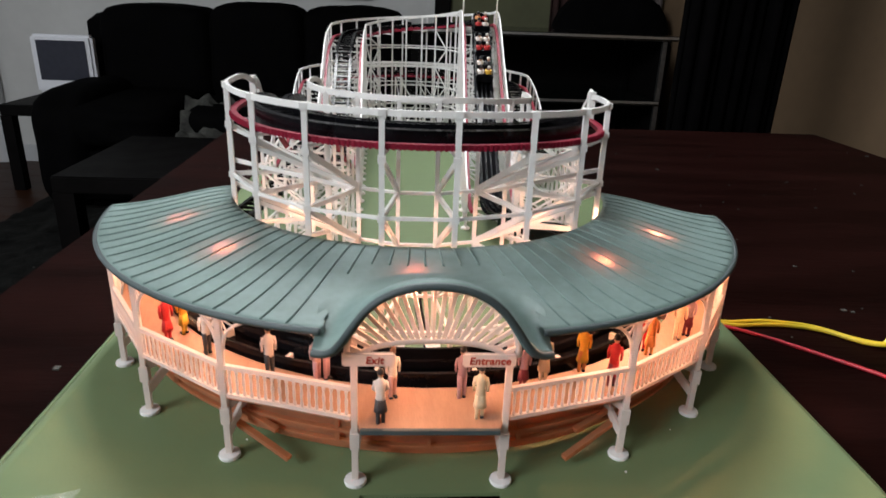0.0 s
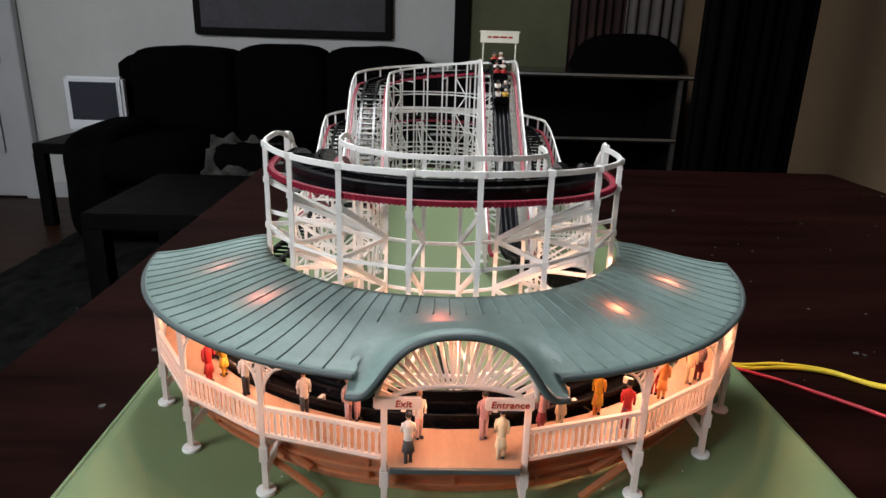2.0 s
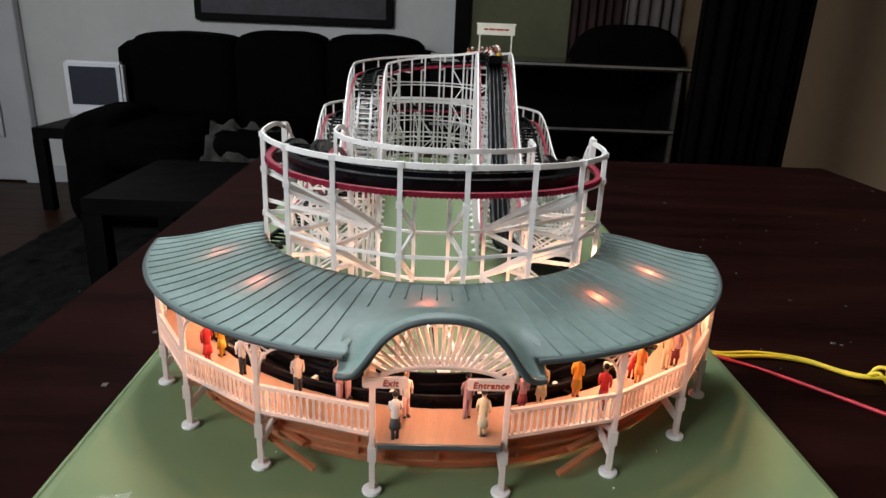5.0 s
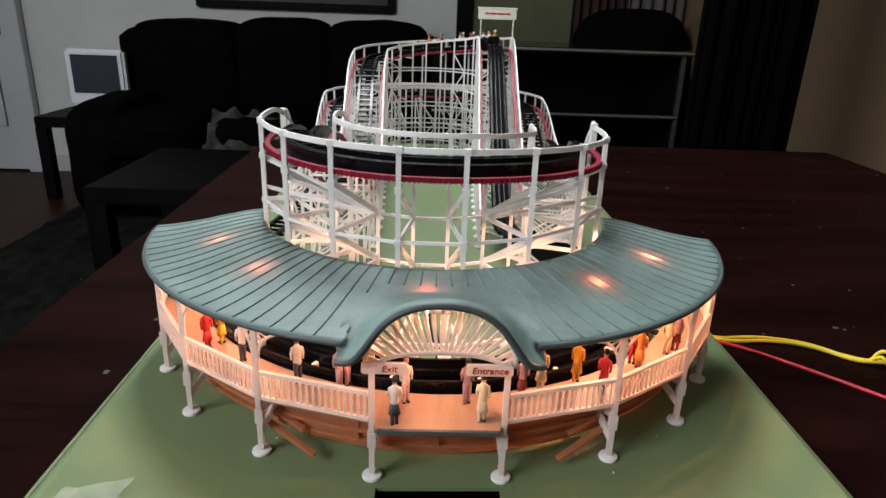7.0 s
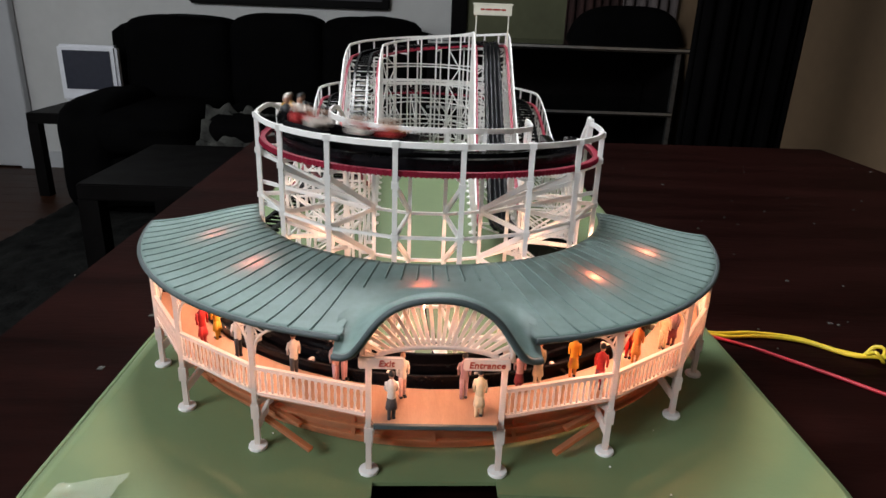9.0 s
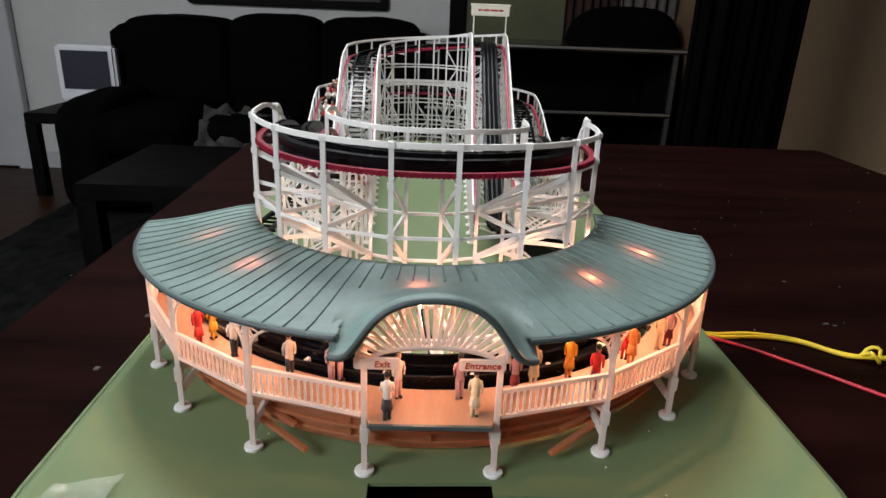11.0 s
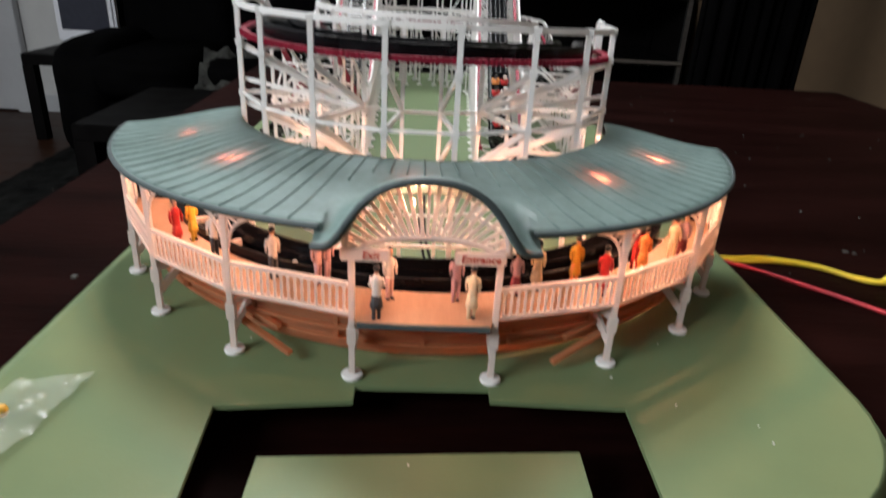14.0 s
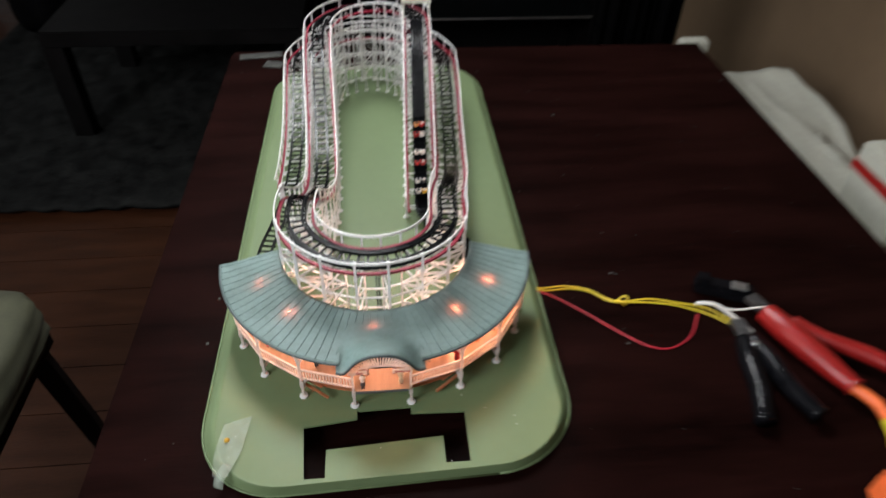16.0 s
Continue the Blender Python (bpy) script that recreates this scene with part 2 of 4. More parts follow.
# the wall behind the viewer, with its window opening
for nm, lo, hi in (("wall_south", (LEFT, FRONT - 0.1, FZ), (-2.55, FRONT, TOP)), ("wall_south_side", (-1.25, FRONT - 0.1, FZ), (RIGHT, FRONT, TOP)),
                   ("wall_south_sill", (-2.55, FRONT - 0.1, FZ), (-1.25, FRONT, 0.95)), ("wall_south_lintel", (-2.55, FRONT - 0.1, 1.82), (-1.25, FRONT, TOP))):
    wall(nm, lo, hi, WALL, "grey painted wall with the window opening")
tagged(part("ceiling", box(bmesh.new(), (LEFT - 0.1, FRONT - 0.1, TOP), (RIGHT + 0.1, BACK + 0.1, TOP + 0.1)), CEIL), "plain off-white ceiling", "ceiling", kind="structure")

# frame bars added on the solid side wall, out of view, around the fill
w2 = thing("side_wall_frame", "white frame added on the solid side wall around an unseen fill lamp", "window", kind="structure", at=(LEFT, 1.55, 0.55))
for lo, hi in (((0, -0.5, -0.55), (0.03, 0.5, -0.5)), ((0, -0.5, 0.5), (0.03, 0.5, 0.55)), ((0, -0.5, -0.5), (0.03, -0.45, 0.5)), ((0, 0.45, -0.5), (0.03, 0.5, 0.5))):
    part("frame_bar", box(bmesh.new(), lo, hi, 0.004), DOORP, w2)
# white door in the far wall
dr = thing("door_1", "white painted panel door in the far wall", "door", kind="structure", at=(-2.64, BACK - 0.04, FZ))
part("leaf", box(bmesh.new(), (-0.4, 0, 0.01), (0.4, 0.035, 2.03), 0.004), DOORP, dr)
for sx in (-1, 1):
    part("panel", box(bmesh.new(), (sx * 0.19 - 0.13, -0.008, 0.25), (sx * 0.19 + 0.13, 0.0, 0.9), 0.004), DOORP, dr)
    part("panel", box(bmesh.new(), (sx * 0.19 - 0.13, -0.008, 1.05), (sx * 0.19 + 0.13, 0.0, 1.85), 0.004), DOORP, dr)
    part("door_frame", box(bmesh.new(), (sx * 0.44 - 0.04, -0.02, 0), (sx * 0.44 + 0.04, 0.03, 2.1), 0.004), DOORP, dr)
hd = part("door_handle", tube(bmesh.new(), [(0.35, -0.006, 0.82), (0.35, -0.05, 0.82), (0.27, -0.055, 0.82)], 0.01, 8), DULLMETAL, dr, "dull steel lever handle")
part("handle_plate", box(bmesh.new(), (0.328, -0.007, 0.73), (0.372, -0.0005, 0.90), 0.003), DULLMETAL, hd, "dull steel plate")
tagged(part("baseboard", box(bmesh.new(), (-2.15, BACK - 0.015, FZ), (RIGHT, BACK - 0.001, FZ + 0.09)), DOORP), "white painted baseboard", "baseboard", kind="structure")

# table under the model
tb = thing("dining_table", "dark reddish brown varnished wooden table, scuffed top", "table", at=(0.165, 0.08, FZ))
part("tabletop", box(bmesh.new(), (-0.408, -0.9, -FZ + TZ - 0.035), (0.428, 0.68, -FZ + TZ), 0.006), TABLE, tb)
for sx in (-1, 1):
    part("apron", box(bmesh.new(), (sx * 0.38 - 0.012, -0.8, -FZ + TZ - 0.125), (sx * 0.38 + 0.012, 0.6, -FZ + TZ - 0.036)), TABLE, tb)
    for y in (-0.84, 0.62):
        part("leg", lathe(bmesh.new(), [(0.022, 0), (0.03, 0.1), (0.034, 0.5), (0.034, -FZ + TZ - 0.036)], 12, Matrix.Translation((sx * 0.372, y, 0))), TABLE, tb)

# sofa


def puffy(bm, lo, hi, e=0.45, n=26, sag=0.0):
    """A stuffed block: rounded on all sides, a little uneven."""
    r = bmesh.ops.create_uvsphere(bm, u_segments=n * 2, v_segments=n, radius=1)
    c, h = [(a + b) / 2 for a, b in zip(lo, hi)], [(b - a) / 2 for a, b in zip(lo, hi)]
    for v in r["verts"]:
        d = Vector(v.co)
        k = (abs(d.x) ** (2 / e) + abs(d.y) ** (2 / e) + abs(d.z) ** (2 / e)) ** (-e / 2)
        q = d * k
        q *= 1 + 0.03 * noise.noise(q * 1.7 + Vector(c) * 5)
        v.co = Vector((c[0] + q.x * h[0], c[1] + q.y * h[1], c[2] + q.z * h[2] - sag * q.x * q.x))
    return bm


sf = thing("sofa", "large black upholstered three-seat sofa with puffy cushions", "sofa", at=(-0.72, 2.95, FZ))
part("back_frame", puffy(bmesh.new(), (-0.82, 0.16, 0.20), (0.80, 0.48, 0.815), 0.2), SOFA, sf, smooth=True)
part("sofa_base", box(bmesh.new(), (-0.66, -0.42, 0.04), (0.66, 0.42, 0.32), 0.04), SOFA, sf, smooth=True)
for x0, x1, z in ((-0.715, -0.205, 0.850), (-0.222, 0.228, 0.870), (0.212, 0.70, 0.872)):
    part("seat_cushion", puffy(bmesh.new(), (x0 + 0.02, -0.46, 0.29), (x1 - 0.02, 0.24, 0.48), 0.4), SOFA, sf, smooth=True)
    part("back_cushion", puffy(bmesh.new(), (x0, 0.08, 0.42), (x1, 0.44, z), 0.27, sag=0.016), SOFA, sf, smooth=True)
for x0, x1 in ((-0.815, -0.56), (0.60, 0.86)):
    part("armrest", puffy(bmesh.new(), (x0, -0.46, 0.02), (x1, 0.40, 0.525), 0.42), SOFA, sf, smooth=True)

# picture over the sofa
pc = thing("wall_picture", "dark framed picture hung above the sofa", "picture", at=(-0.72, BACK - 0.02, 0.492))
part("picture_frame", box(bmesh.new(), (-0.52, -0.02, -0.35), (0.52, 0.018, 0.35), 0.008), BLACKWOOD, pc)
part("picture_panel", box(bmesh.new(), (-0.48, -0.024, -0.31), (0.48, -0.021, 0.31)), mat("dim_violet_print", (0.03, 0.03, 0.04), 0.6, var=0.5, grain=6, second=(0.06, 0.055, 0.07)), pc)


def low_table(name, label, x, y, w, d, h, leg=0.05):
    t = thing(name, label, "table", at=(x, y, FZ))
    part("tabletop", box(bmesh.new(), (-w / 2, -d / 2, h - 0.05), (w / 2, d / 2, h), 0.004), BLACKWOOD, t)
    for sx in (-1, 1):
        for sy in (-1, 1):
            part("leg", box(bmesh.new(), (sx * (w / 2 - leg / 2) - leg / 2, sy * (d / 2 - leg / 2) - leg / 2, 0), (sx * (w / 2 - leg / 2) + leg / 2, sy * (d / 2 - leg / 2) + leg / 2, h - 0.05)), BLACKWOOD, t)
    return t


low_table("side_table", "square black lacquered side table beside the sofa", -1.675, 3.10, 0.36, 0.38, 0.40)
low_table("coffee_table", "low black coffee table in front of the sofa", -0.63, 2.0, 0.80, 0.6, 0.40, 0.06)

# white monitor on the side table
mo = thing("monitor", "white-framed flat monitor with a dark screen on the side table", "monitor", at=(-1.580, 3.02, FZ + 0.40))
part("shell", box(bmesh.new(), (-0.137, -0.02, 0.045), (0.137, 0.03, 0.305), 0.012), SCREENW, mo)
part("screen", box(bmesh.new(), (-0.108, -0.024, 0.105), (0.108, -0.021, 0.280)), SCREEND, mo, "dark switched-off screen")
part("foot", box(bmesh.new(), (-0.07, -0.06, 0.0), (0.07, 0.08, 0.05), 0.006), SCREENW, mo)
# patterned throw on the sofa seat
bm = bmesh.new()
bmesh.ops.create_grid(bm, x_segments=40, y_segments=40, size=0.5)
for v in bm.verts:
    x, y = v.co.x, v.co.y
    v.co = Vector((x * 0.36, y * 0.2, 0.12 + 0.16 * (0.5 + y) + 0.05 * noise.noise(Vector((x * 6, y * 5, 1))) + 0.015 * noise.noise(Vector((x * 20, y * 20, 3)))))
th = tagged(part("throw_blanket", bm, GREYCLOTH, smooth=True), "crumpled grey patterned blanket on the sofa seat", "blanket")
th.location = (-0.745, 2.52, FZ + 0.205)
sd = th.modifiers.new("thick", "SOLIDIFY")
sd.thickness = 0.02

# rug
bm = bmesh.new()
bmesh.ops.create_grid(bm, x_segments=90, y_segments=60, size=0.5)
for v in bm.verts:
    x, y = v.co.x * 1.3, v.co.y * 1.5
    v.co = Vector((x, y, 0.012 + 0.012 * noise.noise(Vector((x * 22, y * 22, 0)))))
rg = tagged(part("rug", bm, RUGM, smooth=True), "dark mottled shaggy rug on the floorboards", "rug")
rg.location = (-0.95, 2.05, FZ + 0.006)
rs = rg.modifiers.new("thick", "SOLIDIFY")
rs.thickness = 0.015

# black media stand with shining shelf edges
ms_ = thing("media_stand", "black glass media stand with bright metal shelf edges", "stand", at=(0.62, 2.1, FZ))
for z, x1 in ((0.832, 0.20), (0.636, 0.165), (0.35, 0.165)):
    part("shelf", box(bmesh.new(), (-0.62, -0.2, z - 0.015), (x1, 0.2, z)), GLASSY, ms_)
    part("edge_strip", box(bmesh.new(), (-0.62, -0.206, z - 0.009), (x1, -0.201, z - 0.002)), METAL, ms_, "bright metal edge strip")
for x in (-0.58, 0.165):
    part("upright", box(bmesh.new(), (x - 0.007, -0.19, 0), (x + 0.007, -0.176, 0.816)), DULLMETAL if x > 0 else BLACKWOOD, ms_)
    part("upright", box(bmesh.new(), (x - 0.012, 0.165, 0), (x + 0.012, 0.19, 0.8)), BLACKWOOD, ms_)
# black panels added to darken what shows through the open shelves
part("dark_backing", box(bmesh.new(), (-0.62, 0.2, 0), (0.20, 0.21, 0.81)), BLACKWOOD, ms_)
part("side_panel", box(bmesh.new(), (0.18, -0.16, 0), (0.19, 0.16, 0.81)), BLACKWOOD, ms_)


def drape(name, label, x0, x1, y, z0, z1, folds, material):
    bm = bmesh.new()
    cols = folds * 8
    rows = [[bm.verts.new((x0 + (x1 - x0) * i / cols, y + 0.025 * math.sin(i * 0.785) * (1 - 0.3 * z) + 0.012 * math.sin(i * 0.21), z0 + (z1 - z0) * z)) for i in range(cols + 1)] for z in (0, 0.35, 0.7, 1)]
    for a, b in zip(rows, rows[1:]):
        for i in range(cols):
            bm.faces.new((a[i], a[i + 1], b[i + 1], b[i]))
    ob = tagged(part(name, bm, material, smooth=True), label, "curtain")
    ob.modifiers.new("thick", "SOLIDIFY").thickness = 0.006
    return ob


tagged(part("trim_corner", box(bmesh.new(), (0.125, BACK - 0.06, FZ), (0.205, BACK - 0.001, TOP - 0.02), 0.004), BLACKWOOD), "dark stained trim where the grey wall ends", "trim", kind="structure")
tagged(part("wall_panel", box(bmesh.new(), (0.205, BACK - 0.03, FZ), (RIGHT, BACK - 0.001, TOP - 0.02)), mat("olive_wall_paint", (0.13, 0.135, 0.075), 0.85, var=0.15, grain=3, bump=0.1, bump_scale=150)), "dull olive painted wall panel", "wall", kind="structure")
drape("curtain", "dark red-brown curtain with a worn faint pattern", 0.72, 1.03, BACK - 0.09, FZ + 0.03, TOP - 0.05, 7, mat("dark_red_brown_cloth", (0.030, 0.016, 0.013), 0.9, var=0.5, grain=14, bump=0.3, bump_scale=160, second=(0.055, 0.022, 0.02)))
drape("curtain", "dim mauve grey curtain hanging behind the armchair", 0.80, 1.03, 2.66, FZ + 0.03, TOP - 0.05, 5, mat("mauve_grey_cloth", (0.10, 0.082, 0.08), 0.9, var=0.2, grain=14, bump=0.3, bump_scale=160))
ac = thing("armchair", "black upholstered armchair with a rounded back", "armchair", at=(0.74, 2.47, FZ))
part("backrest", puffy(bmesh.new(), (-0.20, -0.02, 0.25), (0.29, 0.14, 0.955), 0.55), SOFA, ac, smooth=True)
part("seat", puffy(bmesh.new(), (-0.20, -0.12, 0.05), (0.29, 0.14, 0.46), 0.35), SOFA, ac, smooth=True)

# black curtain beside the tan wall
bm = bmesh.new()
cols = 60
rows = [[bm.verts.new((0.475 + 0.212 * i / cols - 0.03 * (1 - z) * (i / cols), 1.02 + 0.022 * math.sin(i * 0.9) + 0.01 * math.sin(i * 0.37), FZ + 0.02 + (TOP - FZ - 0.05) * z)) for i in range(cols + 1)] for z in (0, 0.3, 0.6, 1)]
for a, b in zip(rows, rows[1:]):
    for i in range(cols):
        bm.faces.new((a[i], a[i + 1], b[i + 1], b[i]))
cu = tagged(part("curtain", bm, DRAPE, smooth=True), "heavy black curtain hanging beside the tan wall", "curtain")
cu.modifiers.new("thick", "SOLIDIFY").thickness = 0.006

# bench with a white cloth beyond the table
bn = thing("bench", "low bench draped with a crumpled off-white cloth", "bench", at=(0.685, 0.35, FZ))
part("bench_body", box(bmesh.new(), (-0.065, -0.75, 0), (0.11, 0.44, 0.64), 0.01), BLACKWOOD, bn)
bm = bmesh.new()
bmesh.ops.create_grid(bm, x_segments=30, y_segments=70, size=0.5)
for v in bm.verts:
    x, y = v.co.x, v.co.y
    v.co = Vector((x * 0.22 + 0.03 + (0.05 * noise.noise(Vector((0, y * 6, 7))) if x > 0.2 else 0), y * 1.24 - 0.155, 0.655 + 0.02 * noise.noise(Vector((x * 2.5, y * 5, 0))) + 0.012 * abs(noise.noise(Vector((x * 7, y * 11, 4))))))
cl = part("cloth", bm, WHITECLOTH, bn, "crumpled off-white cloth", smooth=True)
cl.modifiers.new("thick", "SOLIDIFY").thickness = 0.004
tagged(part("trim_post", box(bmesh.new(), (0.605, 0.84, FZ), (0.66, 0.87, -0.05), 0.003), WHITECLOTH), "off-white painted post at the table corner", "post", kind="structure")

# seat with an olive cushion
ch = thing("dining_chair", "chair with an olive cloth seat and black legs", "chair", at=(-0.768, 0.235, FZ))
part("seat", puffy(bmesh.new(), (-0.23, -0.23, 0.41), (0.23, 0.23, 0.5), 0.22), CHAIRC, ch, smooth=True)
part("seat_frame", box(bmesh.new(), (-0.21, -0.21, 0.38), (0.21, 0.21, 0.42)), BLACKWOOD, ch)
for sx in (-1, 1):
    for sy in (-1, 1):
        part("leg", beam(bmesh.new(), (sx * 0.22, sy * 0.2, 0), (sx * 0.185, sy * 0.185, 0.4), 0.03), BLACKWOOD, ch)
# pendant fixture above the far end of the table, unseen, added around the lamp
cp = thing("pendant_lamp", "unseen square white pendant housing added for the overhead lamp", "lamp", at=(-0.12, 0.88, 1.17))
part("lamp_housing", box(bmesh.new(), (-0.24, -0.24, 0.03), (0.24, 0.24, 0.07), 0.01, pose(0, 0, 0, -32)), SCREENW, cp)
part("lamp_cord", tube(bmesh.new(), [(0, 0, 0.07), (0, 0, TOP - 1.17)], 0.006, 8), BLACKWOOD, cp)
# papers at the far end of the table
for x, y, a, w, d in ((-0.19, 0.735, 8, 0.07, 0.02), (-0.165, 0.70, -12, 0.03, 0.022)):
    o = tagged(part("paper_slip", box(bmesh.new(), (-w / 2, -d / 2, 0), (w / 2, d / 2, 0.0015)), GREYCLOTH), "small white paper slip lying on the table", "paper")
    o.matrix_world = pose(x, y, TZ + 0.0005, 0, 0, a)

# ---- the green base ----
bp_ = thing("model_base", "olive green moulded plastic base tray with a handle cut-out", "base", at=(0, 0, TZ))


def rounded(x0, y0, x1, y1, r, n=10):
    pts = []
    for cx, cy, a in ((x1 - r, y0 + r, -90), (x1 - r, y1 - r, 0), (x0 + r, y1 - r, 90), (x0 + r, y0 + r, 180)):
        pts += [(cx + r * math.cos(radians(a + 90 * i / n)), cy + r * math.sin(radians(a + 90 * i / n))) for i in range(n + 1)]
    return pts


def skewed(pts):
    """The front edge runs slightly aslant."""
    return [(x, y + 0.033 * x * max(0.0, min(1.0, (0.05 - y) / 0.1))) for x, y in pts]


BX0, BX1, BY0, BY1 = -0.1400, 0.1540, -0.0690, 0.660
CUT = [(-0.064, -0.067), (-0.0475, -0.067), (-0.0475, -0.042), (0.049, -0.036), (0.049, -0.061), (0.069, -0.061), (0.0695, -0.0135), (0.0235, -0.012), (0.0235, -0.0055), (-0.0225, -0.0065), (-0.0225, -0.0145), (-0.067, -0.0195)]
bm = bmesh.new()
outer = skewed(rounded(BX0, BY0, BX1, BY1, 0.062))
edges = [(skewed(rounded(BX0 - 0.0145 * w, BY0 - 0.001 * w, BX1 + 0.0125 * w, BY1 + 0.016 * w, 0.062 + 0.012 * w)), d) for w, d in ((0.22, 0.0012), (0.48, 0.0044), (0.75, 0.0086))]
skirt = skewed(rounded(-0.1545, -0.0700, 0.1665, 0.676, 0.074))
vo = [bm.verts.new((x, y, -TZ)) for x, y in outer]
vi = [bm.verts.new((x, y, -TZ)) for x, y in CUT]
es = [bm.edges.new((a, b)) for ring in (vo, vi) for a, b in zip(ring, ring[1:] + ring[:1])]
bmesh.ops.triangle_fill(bm, use_beauty=True, use_dissolve=False, edges=es)
lowv = [bm.verts.new((x, y, 0.0)) for x, y in skirt]
rings = [vo] + [[bm.verts.new((x, y, -TZ - d)) for x, y in pts] for pts, d in edges] + [lowv]
for a, b in zip(rings, rings[1:]):
    for i in range(len(vo)):
        j = (i + 1) % len(vo)
        bm.faces.new((b[i], b[j], a[j], a[i])).smooth = True
lowc = [bm.verts.new((x, y, -TZ - 0.0016)) for x, y in CUT]
for i in range(len(vi)):
    j = (i + 1) % len(vi)
    bm.faces.new((vi[i], vi[j], lowc[j], lowc[i]))
pl = part("tray", bm, GREEN, bp_)
lift_rim = [(x, y, 0.0012) for x, y in skirt]
part("rim", tube(bmesh.new(), lift_rim + lift_rim[:1], 0.0012, 6), GREEN, bp_, smooth=True)
part("handle_tongue", prism(bmesh.new(), [(-0.0468, -0.0672), (0.0480, -0.0612), (0.0480, -0.0345), (-0.0468, -0.0395)], -TZ - 0.0070, -TZ - 0.0045), GREEN_GLARE, bp_, "light green handle tongue, its glare put into the colour")
bm = bmesh.new()
for i in range(16):
    x, y = random.uniform(-0.14, 0.15), random.uniform(-0.06, 0.1)
    r = random.uniform(0.00015, 0.0004)
    box(bm, (x - r, y - r, 0.0002), (x + r, y + r, 0.0005), 0, pose(0, 0, 0))
tagged(part("dust_flecks", bm, WHITE), "scattered white dust flecks on the green base", "dust", kind="stuff")

# ---- the track's line ----
OX = -0.004


def track_line():
    p = []
    for a in range(-80, 61, 20):                       # station, low round the front
        p.append((-0.002 + 0.118 * math.sin(radians(a)), 0.150 - 0.118 * math.cos(radians(a)), 0.0225))
    p += [(0.103, 0.132, 0.022), (0.091, 0.176, 0.021), (0.066, 0.212, 0.020), (0.0525, 0.245, 0.020)]
    p += [(0.0515, 0.275, 0.026), (0.054, 0.345, 0.059), (0.057, 0.415, 0.093), (0.0595, 0.475, 0.1235), (0.0605, 0.510, 0.1325)]   # lift
    for a in range(15, 180, 30):                       # high turn at the back
        p.append((-0.005 + 0.066 * math.cos(radians(a)), 0.53 + 0.066 * math.sin(radians(a)), 0.1325 - 0.018 * a / 180))
    p += [(-0.071, 0.525, 0.1130), (-0.070, 0.475, 0.1030), (-0.067, 0.41, 0.072), (-0.0635, 0.34, 0.047), (-0.062, 0.275, 0.043), (-0.0655, 0.215, 0.069), (-0.0715, 0.170, 0.1005)]
    for a in range(-80, 81, 20):                       # raised ring round the front
        p.append((-0.003 + 0.0705 * math.sin(radians(a)), 0.143 - 0.0705 * math.cos(radians(a)), 0.1045 - 0.0045 * max(0.0, (a - 10) / 70) ** 1.3))
    p += [(0.069, 0.165, 0.0980), (0.0745, 0.20, 0.089), (0.083, 0.255, 0.063), (0.089, 0.32, 0.046), (0.094, 0.40, 0.047), (0.0975, 0.465, 0.061), (0.0985, 0.51, 0.069)]
    for a in range(10, 180, 32):                       # lower turn at the back
        p.append((-0.0015 + 0.100 * math.cos(radians(a)), 0.53 + 0.100 * math.sin(radians(a)), 0.0700))
    p += [(-0.1015, 0.505, 0.067), (-0.0995, 0.44, 0.044), (-0.0985, 0.375, 0.028), (-0.100, 0.30, 0.0230), (-0.108, 0.235, 0.0225), (-0.117, 0.185, 0.0225)]
    return p


LINE = spline(track_line(), 10, closed=True)
SEG = [(b - a).length for a, b in zip(LINE, LINE[1:] + LINE[:1])]
CUM = [0.0]
for d in SEG:
    CUM.append(CUM[-1] + d)
LAP = CUM[-1]


def along(s):
    """Point, heading and side of the track s metres along the lap."""
    s %= LAP
    i = min(int(np.searchsorted(CUM, s, side="right")) - 1, len(LINE) - 1)
    a, b = LINE[i], LINE[(i + 1) % len(LINE)]
    p = a.lerp(b, (s - CUM[i]) / max(SEG[i], 1e-9))
    t = (LINE[(i + 2) % len(LINE)] - LINE[i - 1]).normalized()
    side = t.cross(Vector((0, 0, 1))).normalized()
    return p, t, side


def near(x, y, z):
    return CUM[min(range(len(LINE)), key=lambda i: (LINE[i] - Vector((x, y, z))).length)]


S_LIFT, S_CREST = near(0.0525, 0.245, 0.02), near(0.0605, 0.51, 0.1325)
S_LEFTTOP, S_DIP = near(-0.071, 0.525, 0.113), near(-0.062, 0.275, 0.043)
S_RING, S_RING_R = near(-0.0715, 0.17, 0.1005), near(0.069, 0.165, 0.0980)
S_OUT_END = near(-0.100, 0.30, 0.0230)


def sweep(bm, s0, s1, prof, step=0.004, lift=0.0):
    """A section carried along the track; prof: (across, up) corners."""
    n = max(2, int((s1 - s0) / step))
    rings = []
    for i in range(n + 1):
        p, t, side = along(s0 + (s1 - s0) * i / n)
        rings.append([bm.verts.new(p + side * u + Vector((0, 0, v + lift))) for u, v in prof])
    k = len(prof)
    for a, b in zip(rings, rings[1:]):
        for i in range(k):
            bm.faces.new((a[i], a[(i + 1) % k], b[(i + 1) % k], b[i]))
    bm.faces.new(rings[0][::-1])
    bm.faces.new(rings[-1])
    return bm


def rect(u, w, v0, v1):
    return [(u - w / 2, v0), (u + w / 2, v0), (u + w / 2, v1), (u - w / 2, v1)]


